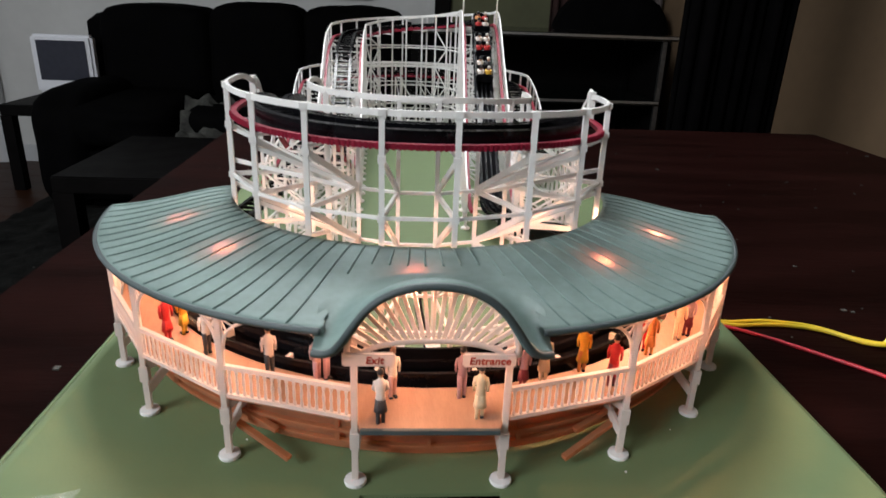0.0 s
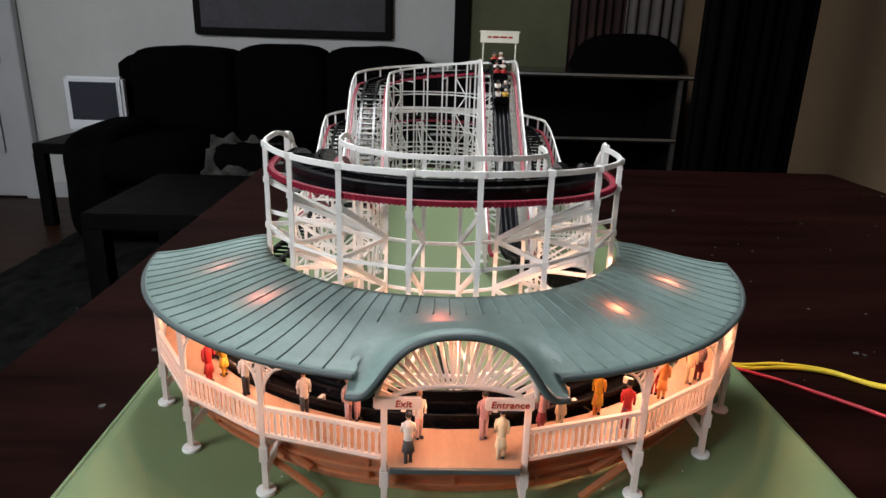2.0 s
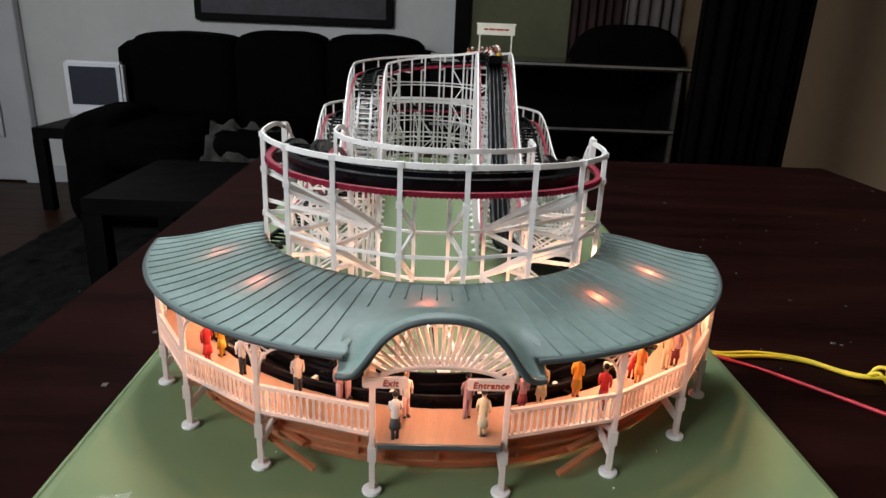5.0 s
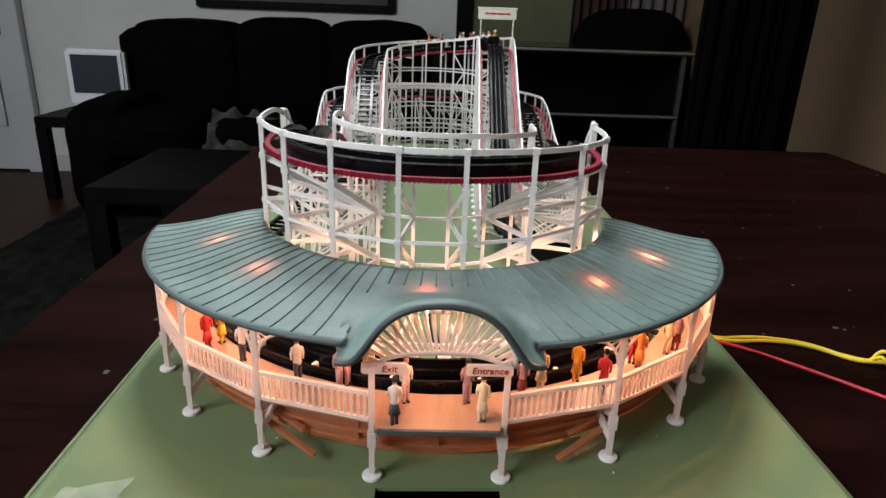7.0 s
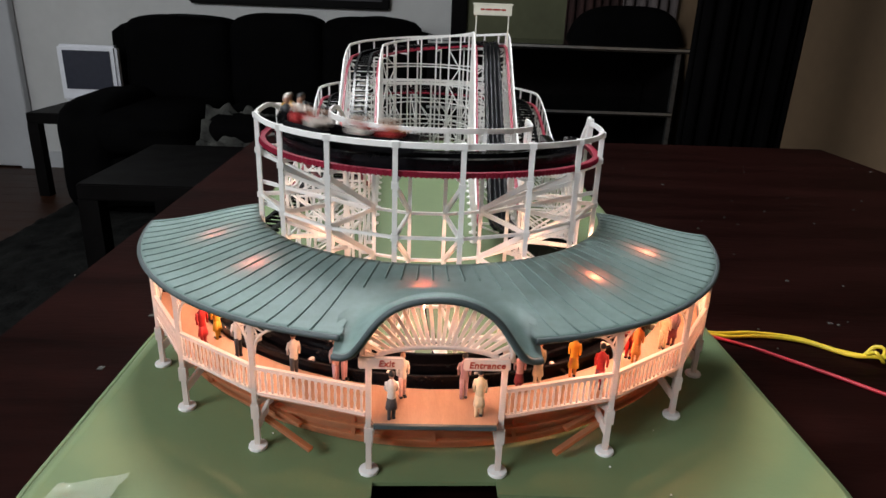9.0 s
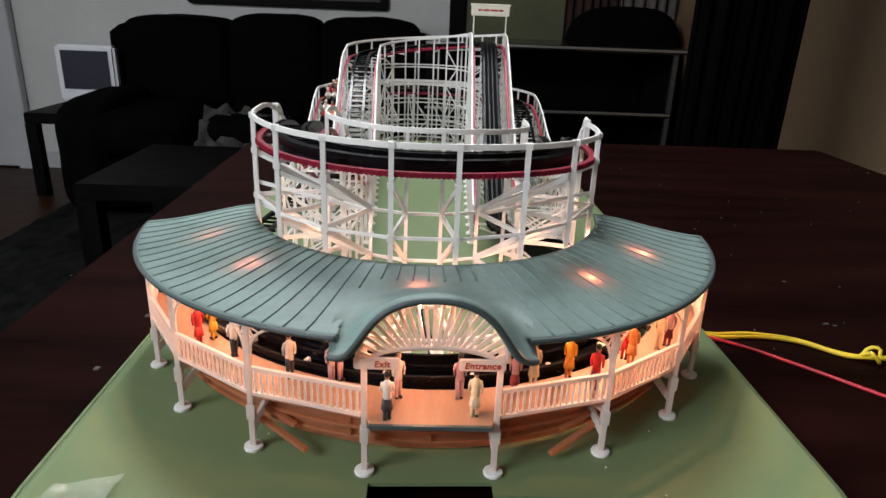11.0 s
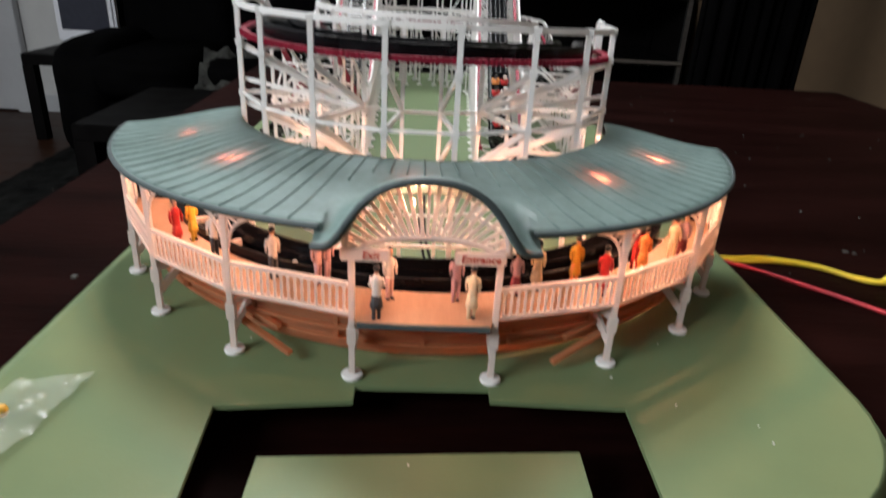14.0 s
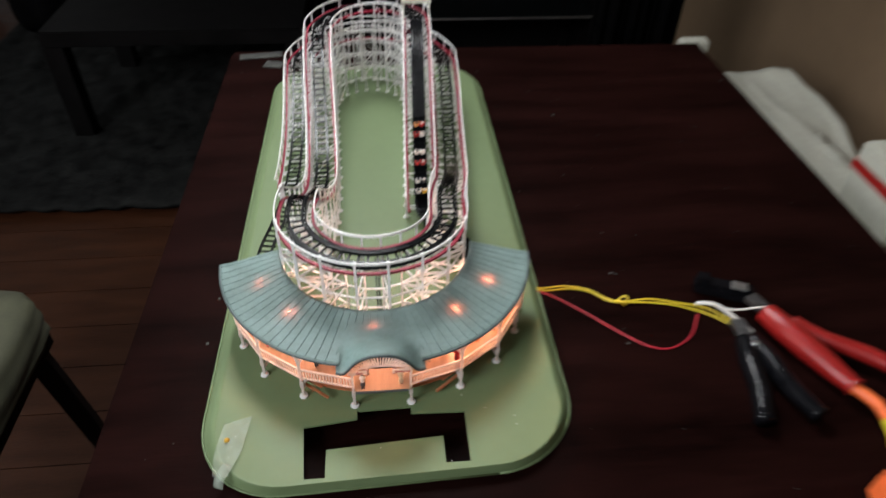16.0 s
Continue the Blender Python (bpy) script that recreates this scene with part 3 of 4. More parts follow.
rc = thing("roller_coaster", "white plastic trestle roller coaster with black track, red walkways", "model coaster")
HW = 0.0178     # half the trestle's width
RAILH = 0.0088  # handrail above the track
for u in (-0.0062, 0.0062):
    part("running_rail", sweep(bmesh.new(), 0, LAP, rect(u, 0.0022, -0.0015, 0.0012)), BLACK, rc, "glossy black running rail")
for s0, s1, w, v0 in ((S_RING - 0.02, S_RING_R + 0.02, 0.0013, -0.0050), (0.0, S_LIFT - 0.02, 0.0013, -0.004)):
    for u in (-0.0088, 0.0088):
        part("side_skirt", sweep(bmesh.new(), s0, s1, rect(u, w, v0, 0.0014 if s0 > 0.01 else 0.0050)), BLACK, rc, "glossy black side skirt")
part("trough_floor", sweep(bmesh.new(), 0, S_LIFT - 0.02, rect(0, 0.0185, -0.0052, -0.0040)), BLACK, rc)
# lift chain trough
part("chain_trough", sweep(bmesh.new(), S_LIFT, S_CREST + 0.01, rect(0, 0.016, -0.003, -0.0015)), BLACKMATT, rc)
for u in (-0.0019, 0.0019):
    part("lift_chain", sweep(bmesh.new(), S_LIFT, S_CREST + 0.01, rect(u, 0.0014, -0.0015, 0.0004)), BLACK, rc)
# red walkways and white handrails, both sides, above the station level
for u in (-1, 1):
    part("red_walkway", sweep(bmesh.new(), S_LIFT + 0.005, S_OUT_END, rect(u * 0.0155, 0.0026, -0.0044, -0.0024)), RED, rc, "red walkway strip")
    part("handrail", sweep(bmesh.new(), S_LIFT + 0.012, S_OUT_END, rect(u * HW, 0.0012, RAILH - 0.0012, RAILH + 0.0012)), WHITE, rc)
# red teeth on the ring's outer walkway
n_t = int((S_RING_R - S_RING) / 0.0017)
bm = bmesh.new()
for i in range(n_t):
    p, t, side = along(S_RING + (S_RING_R - S_RING) * i / n_t)
    for u in (HW - 0.0009,):
        beam(bm, p + side * u + Vector((0, 0, -0.0046)), p + side * u + Vector((0, 0, -0.0021)), 0.0009)
tagged(part("walkway_teeth", bm, RED, rc), kind="stuff")
# ties
TIE = mesh_of("tie", box(bmesh.new(), (-0.0085, -0.0009, -0.0030), (0.0085, 0.0009, -0.0015)), BLACK)
s = S_LIFT - 0.02
while s < LAP:
    p, t, side = along(s)
    ob = new("tie", TIE)
    ob.parent = rc
    up = side.cross(t)
    ob.matrix_local = Matrix.Translation(p) @ Matrix((side, t, up)).transposed().to_4x4()
    s += 0.0085 if not (S_LIFT < s < S_CREST) else 0.012

# trestle bents
bents = []
s = S_LIFT + 0.016
while s < S_OUT_END:
    ring = S_RING - 0.004 < s < S_RING_R + 0.004
    bents.append((s, ring))
    s += 0.0226
RING_ANGLES = (-74, -49.6, -29.6, -10.4, 8.2, 28.1, 48.5, 72)
bents = [b for b in bents if not b[1]] + [(near(-0.003 + 0.0705 * math.sin(radians(a)), 0.143 - 0.0705 * math.cos(radians(a)), 0.1035), True) for a in RING_ANGLES]
bents.sort()
W = 0.0017
FOOT = mesh_of("foot_pad", lathe(bmesh.new(), [(0.0024, 0.0), (0.0024, 0.0008), (0.0012, 0.0014)], 10), WHITE)


def foot_pad(parent, p, k=1.0):
    ob = new("foot_pad", FOOT)
    ob.parent = parent
    ob.matrix_local = Matrix.Translation(p) @ Matrix.Scale(k, 4)


prev = None
for s, ring in bents:
    p, t, side = along(s)
    col = {}
    for u in (-1, 1):
        q = p + side * (u * HW)
        f = Vector((q.x, q.y, 0))
        top = q + Vector((0, 0, RAILH))
        w = 0.0021 if ring and u > 0 else W
        bar("post", f, top, w, WHITE, rc)
        foot_pad(rc, f, 1.7 if ring else 1.35)
        if ring and u > 0:
            for z in (0.0740, 0.0965, p.z + RAILH):
                bar("collar", (f.x, f.y, z - 0.0013), (f.x, f.y, z + 0.0013), 0.0030, WHITE, rc)
        col[u] = (f, top, q)
    # cross bracing of the bent
    zs = p.z - 0.0064
    bar("cross_beam", Vector((*col[-1][0].xy, zs)), Vector((*col[1][0].xy, zs)), 0.0014, WHITE, rc)
    high_turn = S_CREST + 0.02 < s < S_LEFTTOP - 0.01
    k = 0 if high_turn else max(1, round(zs / 0.03))
    if ring:
        # radial beams, and braces that fall inwards from the outer post
        k = 0
        out, inn = col[1][0].xy, col[-1][0].xy
        for z in (0.026, 0.050, 0.0740):
            bar("cross_beam", Vector((*out, z)), Vector((*inn, z)), 0.0013, WHITE, rc, 0.0020)
        for z0, z1 in ((0.0965, 0.0745), (0.0735, 0.0505), (0.0495, 0.0265)):
            bar("brace", Vector((*out, z0)), Vector((*inn, z1)), 0.0012, WHITE, rc, 0.0024)
    for i in range(k):
        z0, z1 = zs * i / k, zs * (i + 1) / k
        a, b = (-1, 1) if i % 2 else (1, -1)
        bar("brace", Vector((*col[a][0].xy, z0 + 0.002)), Vector((*col[b][0].xy, z1 - 0.001)), 0.0011, WHITE, rc)
        if i:
            bar("cross_beam", Vector((*col[-1][0].xy, z0)), Vector((*col[1][0].xy, z0)), 0.0011, WHITE, rc)
    if prev and s - prev[0] < 0.05:
        pc2, pring = prev[1], prev[2]
        for u in (-1, 1):
            a, b = pc2[u], col[u]
            za, zb = a[2].z - 0.0064, b[2].z - 0.0064
            lev = [0.0740, 0.0505, 0.026] if ring and pring else [0.021, 0.041, 0.061, 0.081, 0.101, 0.121] if high_turn else [0.03, 0.058, 0.086, 0.114]
            for z in lev:
                if z < min(za, zb) - 0.006:
                    bar("stringer", Vector((*a[0].xy, z)), Vector((*b[0].xy, z)), 0.0013, WHITE, rc)
            # diagonals in every other bay
            if (int(s / 0.0226) % 3 != 1) and not (ring and pring) and not (high_turn and (u > 0 or int(s / 0.0226) % 4 > 1)):
                zz = [0.002] + [z for z in lev if z < min(za, zb) - 0.006] + [min(za, zb)]
                for i, (z0, z1) in enumerate(zip(zz, zz[1:])):
                    f0, f1 = (a, b) if i % 2 else (b, a)
                    bar("brace", Vector((*f0[0].xy, z0)), Vector((*f1[0].xy, z1)), 0.0010, WHITE, rc)
    prev = (s, col, ring)

# long planks that fan out from the inner posts on both flanks of the ring


def ring_at(a, r, z):
    return Vector((-0.003 + r * math.sin(radians(a)), 0.143 - r * math.cos(radians(a)), z))


for hub, spread in ((28.1, (48.5, 72)), (-29.6, (-49.6, -74))):
    for a, z0, z1 in ((spread[0], 0.0745, 0.0930), (spread[1], 0.0750, 0.0945), (spread[1], 0.0730, 0.0800), (spread[0], 0.0510, 0.0700), (spread[1], 0.0515, 0.0690)):
        bar("plank", ring_at(hub, 0.0527, z0), ring_at(a, 0.0875, z1), 0.0011, WHITE, rc, 0.0018)

# half-round end hoops where the ring's handrails start
for s in (S_RING - 0.002, S_RING_R + 0.002):
    p, t, side = along(s)
    q = p + side * HW
    bar("end_post", Vector((q.x, q.y, p.z - 0.004)), q + Vector((0, 0, RAILH + 0.003)), 0.0030, WHITE, rc)
    pts = [q + t * (0.006 * (1 - math.cos(a)) * (-1 if s < S_RING else 1)) + Vector((0, 0, RAILH - 0.001 + 0.0045 * math.sin(a))) for a in [math.pi * i / 8 for i in range(9)]]
    part("end_hoop", tube(bmesh.new(), pts, 0.0011, 6), WHITE, rc, smooth=True)

# sign over the crest
sg = thing("crest_sign", "cream name board with faint red lettering on thin posts", "sign")
p, t, side = along(S_CREST - 0.006)
cx, cy = p.x, p.y
for u in (-1, 1):
    bar("sign_post", (cx + u * 0.0165, cy, p.z - 0.002), (cx + u * 0.0165, cy, 0.163), 0.0012, SIGNW, sg)
part("board", box(bmesh.new(), (cx - 0.0195, cy - 0.0012, 0.1595), (cx + 0.0195, cy + 0.0012, 0.1705), 0.0005), SIGNW, sg)
part("board_rim", box(bmesh.new(), (cx - 0.0205, cy - 0.002, 0.1695), (cx + 0.0205, cy + 0.0018, 0.1712), 0.0004), SIGNW, sg)
bm = bmesh.new()
x = cx - 0.0125
for w in (0.004, 0.0065, 0.0075, 0.0045):
    box(bm, (x, cy - 0.0016, 0.1643), (x + w, cy - 0.0013, 0.1660))
    x += w + 0.001
tagged(part("lettering", bm, INK, sg), "unreadable small red lettering")

# ---- the station pavilion ----
st = thing("station_pavilion", "cream plastic station with curved teal roof and lit platform", "model station")
PX = [(0.0243, -0.0003), (0.0688, 0.0132), (0.1052, 0.0392), (0.1285, 0.0745)]
POSTS = [(-x, y) for x, y in PX[::-1]] + PX
DZ = 0.0240


def eave_y(a, x):
    return 0.1425 - 0.148 * math.cos(radians(a)) + 0.0015 * math.exp(-(x / 0.05) ** 2)


def roof_rise(k):
    """The ogee from the eave (0) to the ring (1)."""
    w = k ** 1.15
    return 0.35 * k + 0.65 * w * w * (3 - 2 * w)


def roof_point(a, k):
    """Point of the roof at the angle a from the front, k from eave (0) to top (1)."""
    x = -0.001 + 0.148 * math.sin(radians(a))
    o = Vector((x, eave_y(a, x), 0))
    ai = a * 0.985
    i = Vector((-0.002 + 0.0915 * math.sin(radians(ai)), 0.149 - 0.099 * math.cos(radians(ai)), 0))
    q = o.lerp(i, k)
    side = math.sin(radians(a)) ** 2
    q.z = 0.0575 - 0.0032 * side + (0.0072 + 0.0013 * side) * roof_rise(k)
    return q


def brow_back(x):
    """Where the eyebrow runs out into the roof."""
    return 0.143 - math.sqrt(0.148 ** 2 - x * x) + 0.036 * math.sqrt(max(0.0, 1 - (x / 0.0385) ** 2))


def roof_near(x, y):
    e, i = 0.143 - math.sqrt(0.148 ** 2 - x * x), 0.150 - math.sqrt(0.1 ** 2 - (x + 0.002) ** 2)
    return 0.0575 + 0.0072 * roof_rise(min(max((y - e) / (i - e), 0), 1))


EA = 85.0
NA, NK = 420, 20
LAMPS = [(-0.1055, 0.0968), (-0.0772, 0.0575), (-0.0055, 0.0330), (0.0668, 0.0508), (0.1002, 0.0868)]
bm = bmesh.new()
top, bot = [], []
for i in range(NA + 1):
    a = -EA + 2 * EA * i / NA
    # raised standing seams every few degrees
    top.append([bm.verts.new(roof_point(a, k / NK)) for k in range(NK + 1)])
    bot.append([bm.verts.new(roof_point(a, k / NK) - Vector((0, 0, 0.0016))) for k in range(NK + 1)])
for i in range(NA):
    for k in range(NK):
        c = (top[i][k].co + top[i + 1][k + 1].co) / 2
        if abs(c.x) < 0.0335 and c.y < brow_back(c.x) - 0.0035:
            continue
        bm.faces.new((top[i][k], top[i + 1][k], top[i + 1][k + 1], top[i][k + 1]))
        if min((c.x - lx) ** 2 + (c.y - ly) ** 2 for lx, ly in LAMPS) > 0.0075 ** 2:   # underside left out over the bulbs so their light reaches the roof skin
            bm.faces.new((bot[i][k], bot[i][k + 1], bot[i + 1][k + 1], bot[i + 1][k]))
    if abs(top[i][0].co.x) > 0.0335:
        bm.faces.new((top[i][0], bot[i][0], bot[i + 1][0], top[i + 1][0]))
    bm.faces.new((top[i][NK], top[i + 1][NK], bot[i + 1][NK], bot[i][NK]))
for k in range(NK):
    bm.faces.new((top[0][k], top[0][k + 1], bot[0][k + 1], bot[0][k]))
    bm.faces.new((top[NA][k], bot[NA][k], bot[NA][k + 1], top[NA][k + 1]))
rf = part("roof", bm, TEAL, st, "curved teal grey seamed roof", smooth=True)
# eave bead
bead = [roof_point(-EA + 2 * EA * i / NA, 0) - Vector((0, 0.0004, 0.0008)) for i in range(NA + 1)]
for sgn in (-1, 1):
    run = [q for q in bead if q.x * sgn > 0.0335]
    part("eave_bead", tube(bmesh.new(), run, 0.0011, 6), GREY_EDGE, rf, "dark eave edge", smooth=True)
# eyebrow over the entrance
half = [(0.0, 0.0772, -0.0106), (0.008, 0.0763, -0.0106), (0.0148, 0.0734, -0.0104), (0.0200, 0.0690, -0.0102), (0.0240, 0.0635, -0.0098), (0.0270, 0.0588, -0.0092), (0.0298, 0.0552, -0.0083), (0.0328, 0.0534, -0.0072), (0.0362, 0.0530, -0.0058)]
brow = spline([(-x, y, z) for x, z, y in half[::-1][:-1]] + [(x, y, z) for x, z, y in half], 5)
bm = bmesh.new()
NV = 14
ups, lows = [], []
for q in brow:
    yb = max(brow_back(q.x), q.y + 0.002)
    ru, rl_ = [], []
    for v in range(NV + 1):
        f = v / NV
        y = q.y + (yb - q.y) * f
        w = f * f * (3 - 2 * f)
        z = q.z * (1 - w) + (roof_near(q.x, y) + 0.0005) * w
        ru.append(bm.verts.new((q.x, y, z)))
        rl_.append(bm.verts.new((q.x * 0.955, y, z - 0.0021)))
    ups.append(ru)
    lows.append(rl_)
for a in range(len(brow) - 1):
    for v in range(NV):
        bm.faces.new((ups[a][v], ups[a + 1][v], ups[a + 1][v + 1], ups[a][v + 1]))
        bm.faces.new((lows[a][v], lows[a][v + 1], lows[a + 1][v + 1], lows[a + 1][v]))
    bm.faces.new((ups[a][0], lows[a][0], lows[a + 1][0], ups[a + 1][0]))
part("eyebrow", bm, TEAL, rf, "smooth teal eyebrow hood over the entrance", smooth=True)
part("eyebrow_fascia", tube(bmesh.new(), [q + Vector((0, -0.0002, -0.0010)) for q in brow], 0.0012, 6), GREY_EDGE, rf, "dark moulded edge of the hood", smooth=True)
# seams
for i in range(49):
    a = -83.4 + 3.475 * i
    k0 = 0.02 if abs(a) > 15.6 else 0.60 if abs(a) > 12 else 0.74
    pts = [roof_point(a, k0 + (0.985 - k0) * k / 10) + Vector((0, 0, 0.0002)) for k in range(11)]
    part("roof_seam", tube(bmesh.new(), pts, 0.00038, 5), TEAL, rf, smooth=True)

# deck
bm = bmesh.new()
front = [(0.0, -0.0045), (0.0222, -0.0040)] + [(x * 0.995, y + 0.0010) for x, y in PX] + [(0.138, 0.105)]
inner = arc(-0.002, 0.150, 0.131, 70, 0, 15)
outline = front + inner
outline = outline[:-1]
full = outline + [(-0.002, 0.019)] + [(-x, y) for x, y in outline[::-1][:-1]]
prism(bm, full, DZ - 0.0014, DZ)
part("deck", bm, DECK, st, "tan planked platform floor")
part("step_edge", box(bmesh.new(), (-0.0222, -0.0056, DZ - 0.0016), (0.0222, -0.0040, DZ + 0.0002), 0.0002), GREY_EDGE, st, "grey step edge")
# underframe below the deck: a curved skirting in bands, set back behind the posts


def ring_band(name, r0, r1, z0, z1, material, label, reach=66):
    outer, inner = arc(0, 0.1435, r1, -reach, reach, 48), arc(0, 0.1435, r0, -reach, reach, 48)
    bm = bmesh.new()
    cols = [[bm.verts.new((*p, z)) for p, z in ((o, z0), (o, z1), (n, z1), (n, z0))] for o, n in zip(outer, inner)]
    for a, b in zip(cols, cols[1:]):
        for m in range(4):
            bm.faces.new((a[m], a[(m + 1) % 4], b[(m + 1) % 4], b[m]))
    bm.faces.new(cols[0][::-1])
    bm.faces.new(cols[-1])
    return part(name, bm, material, st, label)


ring_band("upper_band", 0.1362, 0.1374, 0.0152, DZ - 0.0016, UNDER, "thin brown skirting glowing through below the platform")
ring_band("ledge", 0.1362, 0.1392, 0.0138, 0.0150, UNDER, "narrow ledge of the skirting")
ring_band("middle_band", 0.1350, 0.1362, 0.0098, 0.0137, UNDER, "thin brown skirting glowing through below the platform")
ring_band("lower_ledge", 0.1345, 0.1378, 0.0086, 0.0097, UNDER, "narrow ledge of the skirting")
ring_band("lower_band", 0.1310, 0.1322, 0.0024, 0.0085, UNDER, "thin brown skirting glowing through below the platform")
for a in (-58, -44, -27, -13, 0, 13, 27, 44, 58):
    x, y = 0.1378 * math.sin(radians(a)), 0.1435 - 0.1378 * math.cos(radians(a))
    bar("skirting_rib", (x, y, 0.0100), (x, y, DZ - 0.0016), 0.0014, UNDER, st)
for sx in (-1, 1):
    bar("under_strut", (sx * 0.047, 0.0065, 0.0042), (sx * 0.067, 0.0180, 0.0110), 0.0023, UNDER, st, 0.0016)
    bar("under_strut", (sx * 0.052, 0.0135, 0.0105), (sx * 0.071, 0.0235, 0.0165), 0.0023, UNDER, st, 0.0016)

PFOOT = mesh_of("post_foot", lathe(bmesh.new(), [(0.0036, 0.0), (0.0038, 0.0006), (0.0036, 0.0014), (0.0014, 0.0018)], 18), WHITE)
BAL = mesh_of("baluster", lathe(bmesh.new(), [(0.0004, 0.0), (0.00065, 0.0012), (0.00038, 0.0022), (0.0006, 0.0048), (0.00038, 0.0072), (0.00062, 0.0085), (0.0004, 0.0096)], 8), CREAM)
for x, y in POSTS:
    ztop = 0.0562 - 0.0020 * (x / 0.13) ** 2 if abs(x) > 0.03 else 0.0535
    po = part("column", box(bmesh.new(), (x - 0.00105, y - 0.00105, DZ - 0.004), (x + 0.00105, y + 0.00105, ztop), 0.0002), CREAM, st)
    bar("leg", (x, y, 0.0008), (x, y, DZ - 0.003), 0.0021, CREAM, st)
    bar("leg_block", (x, y, DZ - 0.010), (x, y, DZ - 0.004), 0.0031, CREAM, st)
    ob = new("post_foot", PFOOT)
    ob.parent = st
    ob.location = (x, y, 0)
    # knee brace under the deck
    d = (Vector((-0.002, 0.15, 0)) - Vector((x, y, 0))).normalized()
    bar("knee_brace", Vector((x, y, 0.009)), Vector((x, y, DZ - 0.003)) + d * 0.014, 0.0014, CREAM, st, 0.003)
    bar("deck_joist", Vector((x, y, DZ - 0.004)), Vector((x, y, DZ - 0.004)) + d * 0.038, 0.0016, CREAM, st, 0.003)


def railing(p, q):
    p, q = Vector((*p, 0)), Vector((*q, 0))
    d = (q - p).normalized()
    p, q = p + d * 0.0014, q - d * 0.0014
    rl = part("railing", beam(bmesh.new(), p + Vector((0, 0, DZ + 0.0120)), q + Vector((0, 0, DZ + 0.0120)), 0.0015), CREAM, st, "white turned-baluster railing")
    part("bottom_rail", beam(bmesh.new(), p + Vector((0, 0, DZ + 0.0012)), q + Vector((0, 0, DZ + 0.0012)), 0.0014), CREAM, rl)
    n = int((q - p).length / 0.00255)
    for i in range(n):
        ob = new("baluster", BAL)
        ob.parent = rl
        ob.location = p.lerp(q, (i + 0.5) / n) + Vector((0, 0, DZ + 0.0018))


for i in (0, 1, 2, 4, 5, 6):
    railing(POSTS[i], POSTS[i + 1])
railing((-0.139, 0.103), POSTS[0])
railing(POSTS[7], (0.139, 0.103))
for x in (-0.139, 0.139):
    part("column", box(bmesh.new(), (x - 0.0013, 0.1027, 0.0), (x + 0.0013, 0.1053, 0.0540), 0.0002), CREAM, st)

# fan brackets under the eaves
for i in range(8):
    for j in (i - 1, i + 1):
        if not 0 <= j < 8 or i in (3, 4):
            continue
        a, b = Vector((*POSTS[i], 0)), Vector((*POSTS[j], 0))
        d = (b - a).normalized()
        pts = [a + d * (0.0012 + 0.0105 * (1 - math.cos(t))) + Vector((0, 0, 0.0420 + 0.0116 * math.sin(t))) for t in [math.pi / 2 * k / 6 for k in range(7)]]
        fb = part("fan_bracket", tube(bmesh.new(), pts, 0.0006, 5), CREAM, st)
        for k in range(1, 5):
            t = math.pi / 2 * k / 5
            part("spoke", beam(bmesh.new(), a + d * (0.0012 + 0.0105 * (1 - math.cos(t))) + Vector((0, 0, 0.0420 + 0.0116 * math.sin(t))), a + d * 0.001 + Vector((0, 0, 0.0536)), 0.0005), CREAM, fb)

# fan arch over the entrance
def arch_edge(t, k):
    """Outer arch (k = 1) and inner arch (k = 0) of the fan, t from left (0) to right (pi)."""
    o = Vector((-0.0262 * math.cos(t), -0.0035, 0.0500 + 0.0245 * math.sin(t)))
    i = Vector((-0.0215 * math.cos(t), -0.0035, 0.0500 + 0.0052 * math.sin(t)))
    return i.lerp(o, k)


fa = part("fan_arch", tube(bmesh.new(), [arch_edge(math.pi * i / 24, 1) for i in range(25)], 0.0011, 6), CREAM, st, "cream fan-shaped arch screen", smooth=True)
part("inner_arch", tube(bmesh.new(), [arch_edge(math.pi * i / 24, 0) for i in range(25)], 0.0010, 6), CREAM, fa, smooth=True)
for i in range(1, 24):
    t = math.pi * i / 24
    o, c = arch_edge(t, 1), Vector((0, -0.0035, 0.0415))
    f = 1.0
    while f > 0.1:
        q = c.lerp(o, f)
        if abs(q.x) < 0.0215 and q.z < 0.0500 + 0.0052 * math.sqrt(1 - (q.x / 0.0215) ** 2):
            break
        f -= 0.02
    part("spoke", beam(bmesh.new(), c.lerp(o, f), o, 0.0009, 0.0012), CREAM, fa)


def lettering(text, size, x, y, z, material, parent):
    c = bpy.data.curves.new("lettering", "FONT")
    c.body, c.size, c.align_x, c.align_y, c.extrude = text, size, "CENTER", "CENTER", 0.00015
    c.space_character = 1.05
    c.shear = 0.15
    c.offset = 0.00006
    c.materials.append(material)
    ob = new("lettering", c)
    ob.parent = parent
    ob.matrix_local = pose(x, y, z, 90, 0, 0)
    return ob


for txt, x0, x1 in (("Exit", -0.0275, -0.0115), ("Entrance", 0.0090, 0.0255)):
    sn = part("sign_board", box(bmesh.new(), (x0, -0.0052, 0.0468), (x1, -0.0042, 0.0518), 0.0006), CREAM, st, "cream board lettered " + txt)
    lettering(txt, 0.0034, (x0 + x1) / 2 + (0.0018 if txt == "Exit" else 0), -0.0054, 0.0492, INK, sn)

# bulbs under the roof
def roof_at(x, y):
    cand = (roof_point(a, k / 40) for a in range(-82, 83, 1) for k in range(41))
    return min(cand, key=lambda q: (q.x - x) ** 2 + (q.y - y) ** 2).z


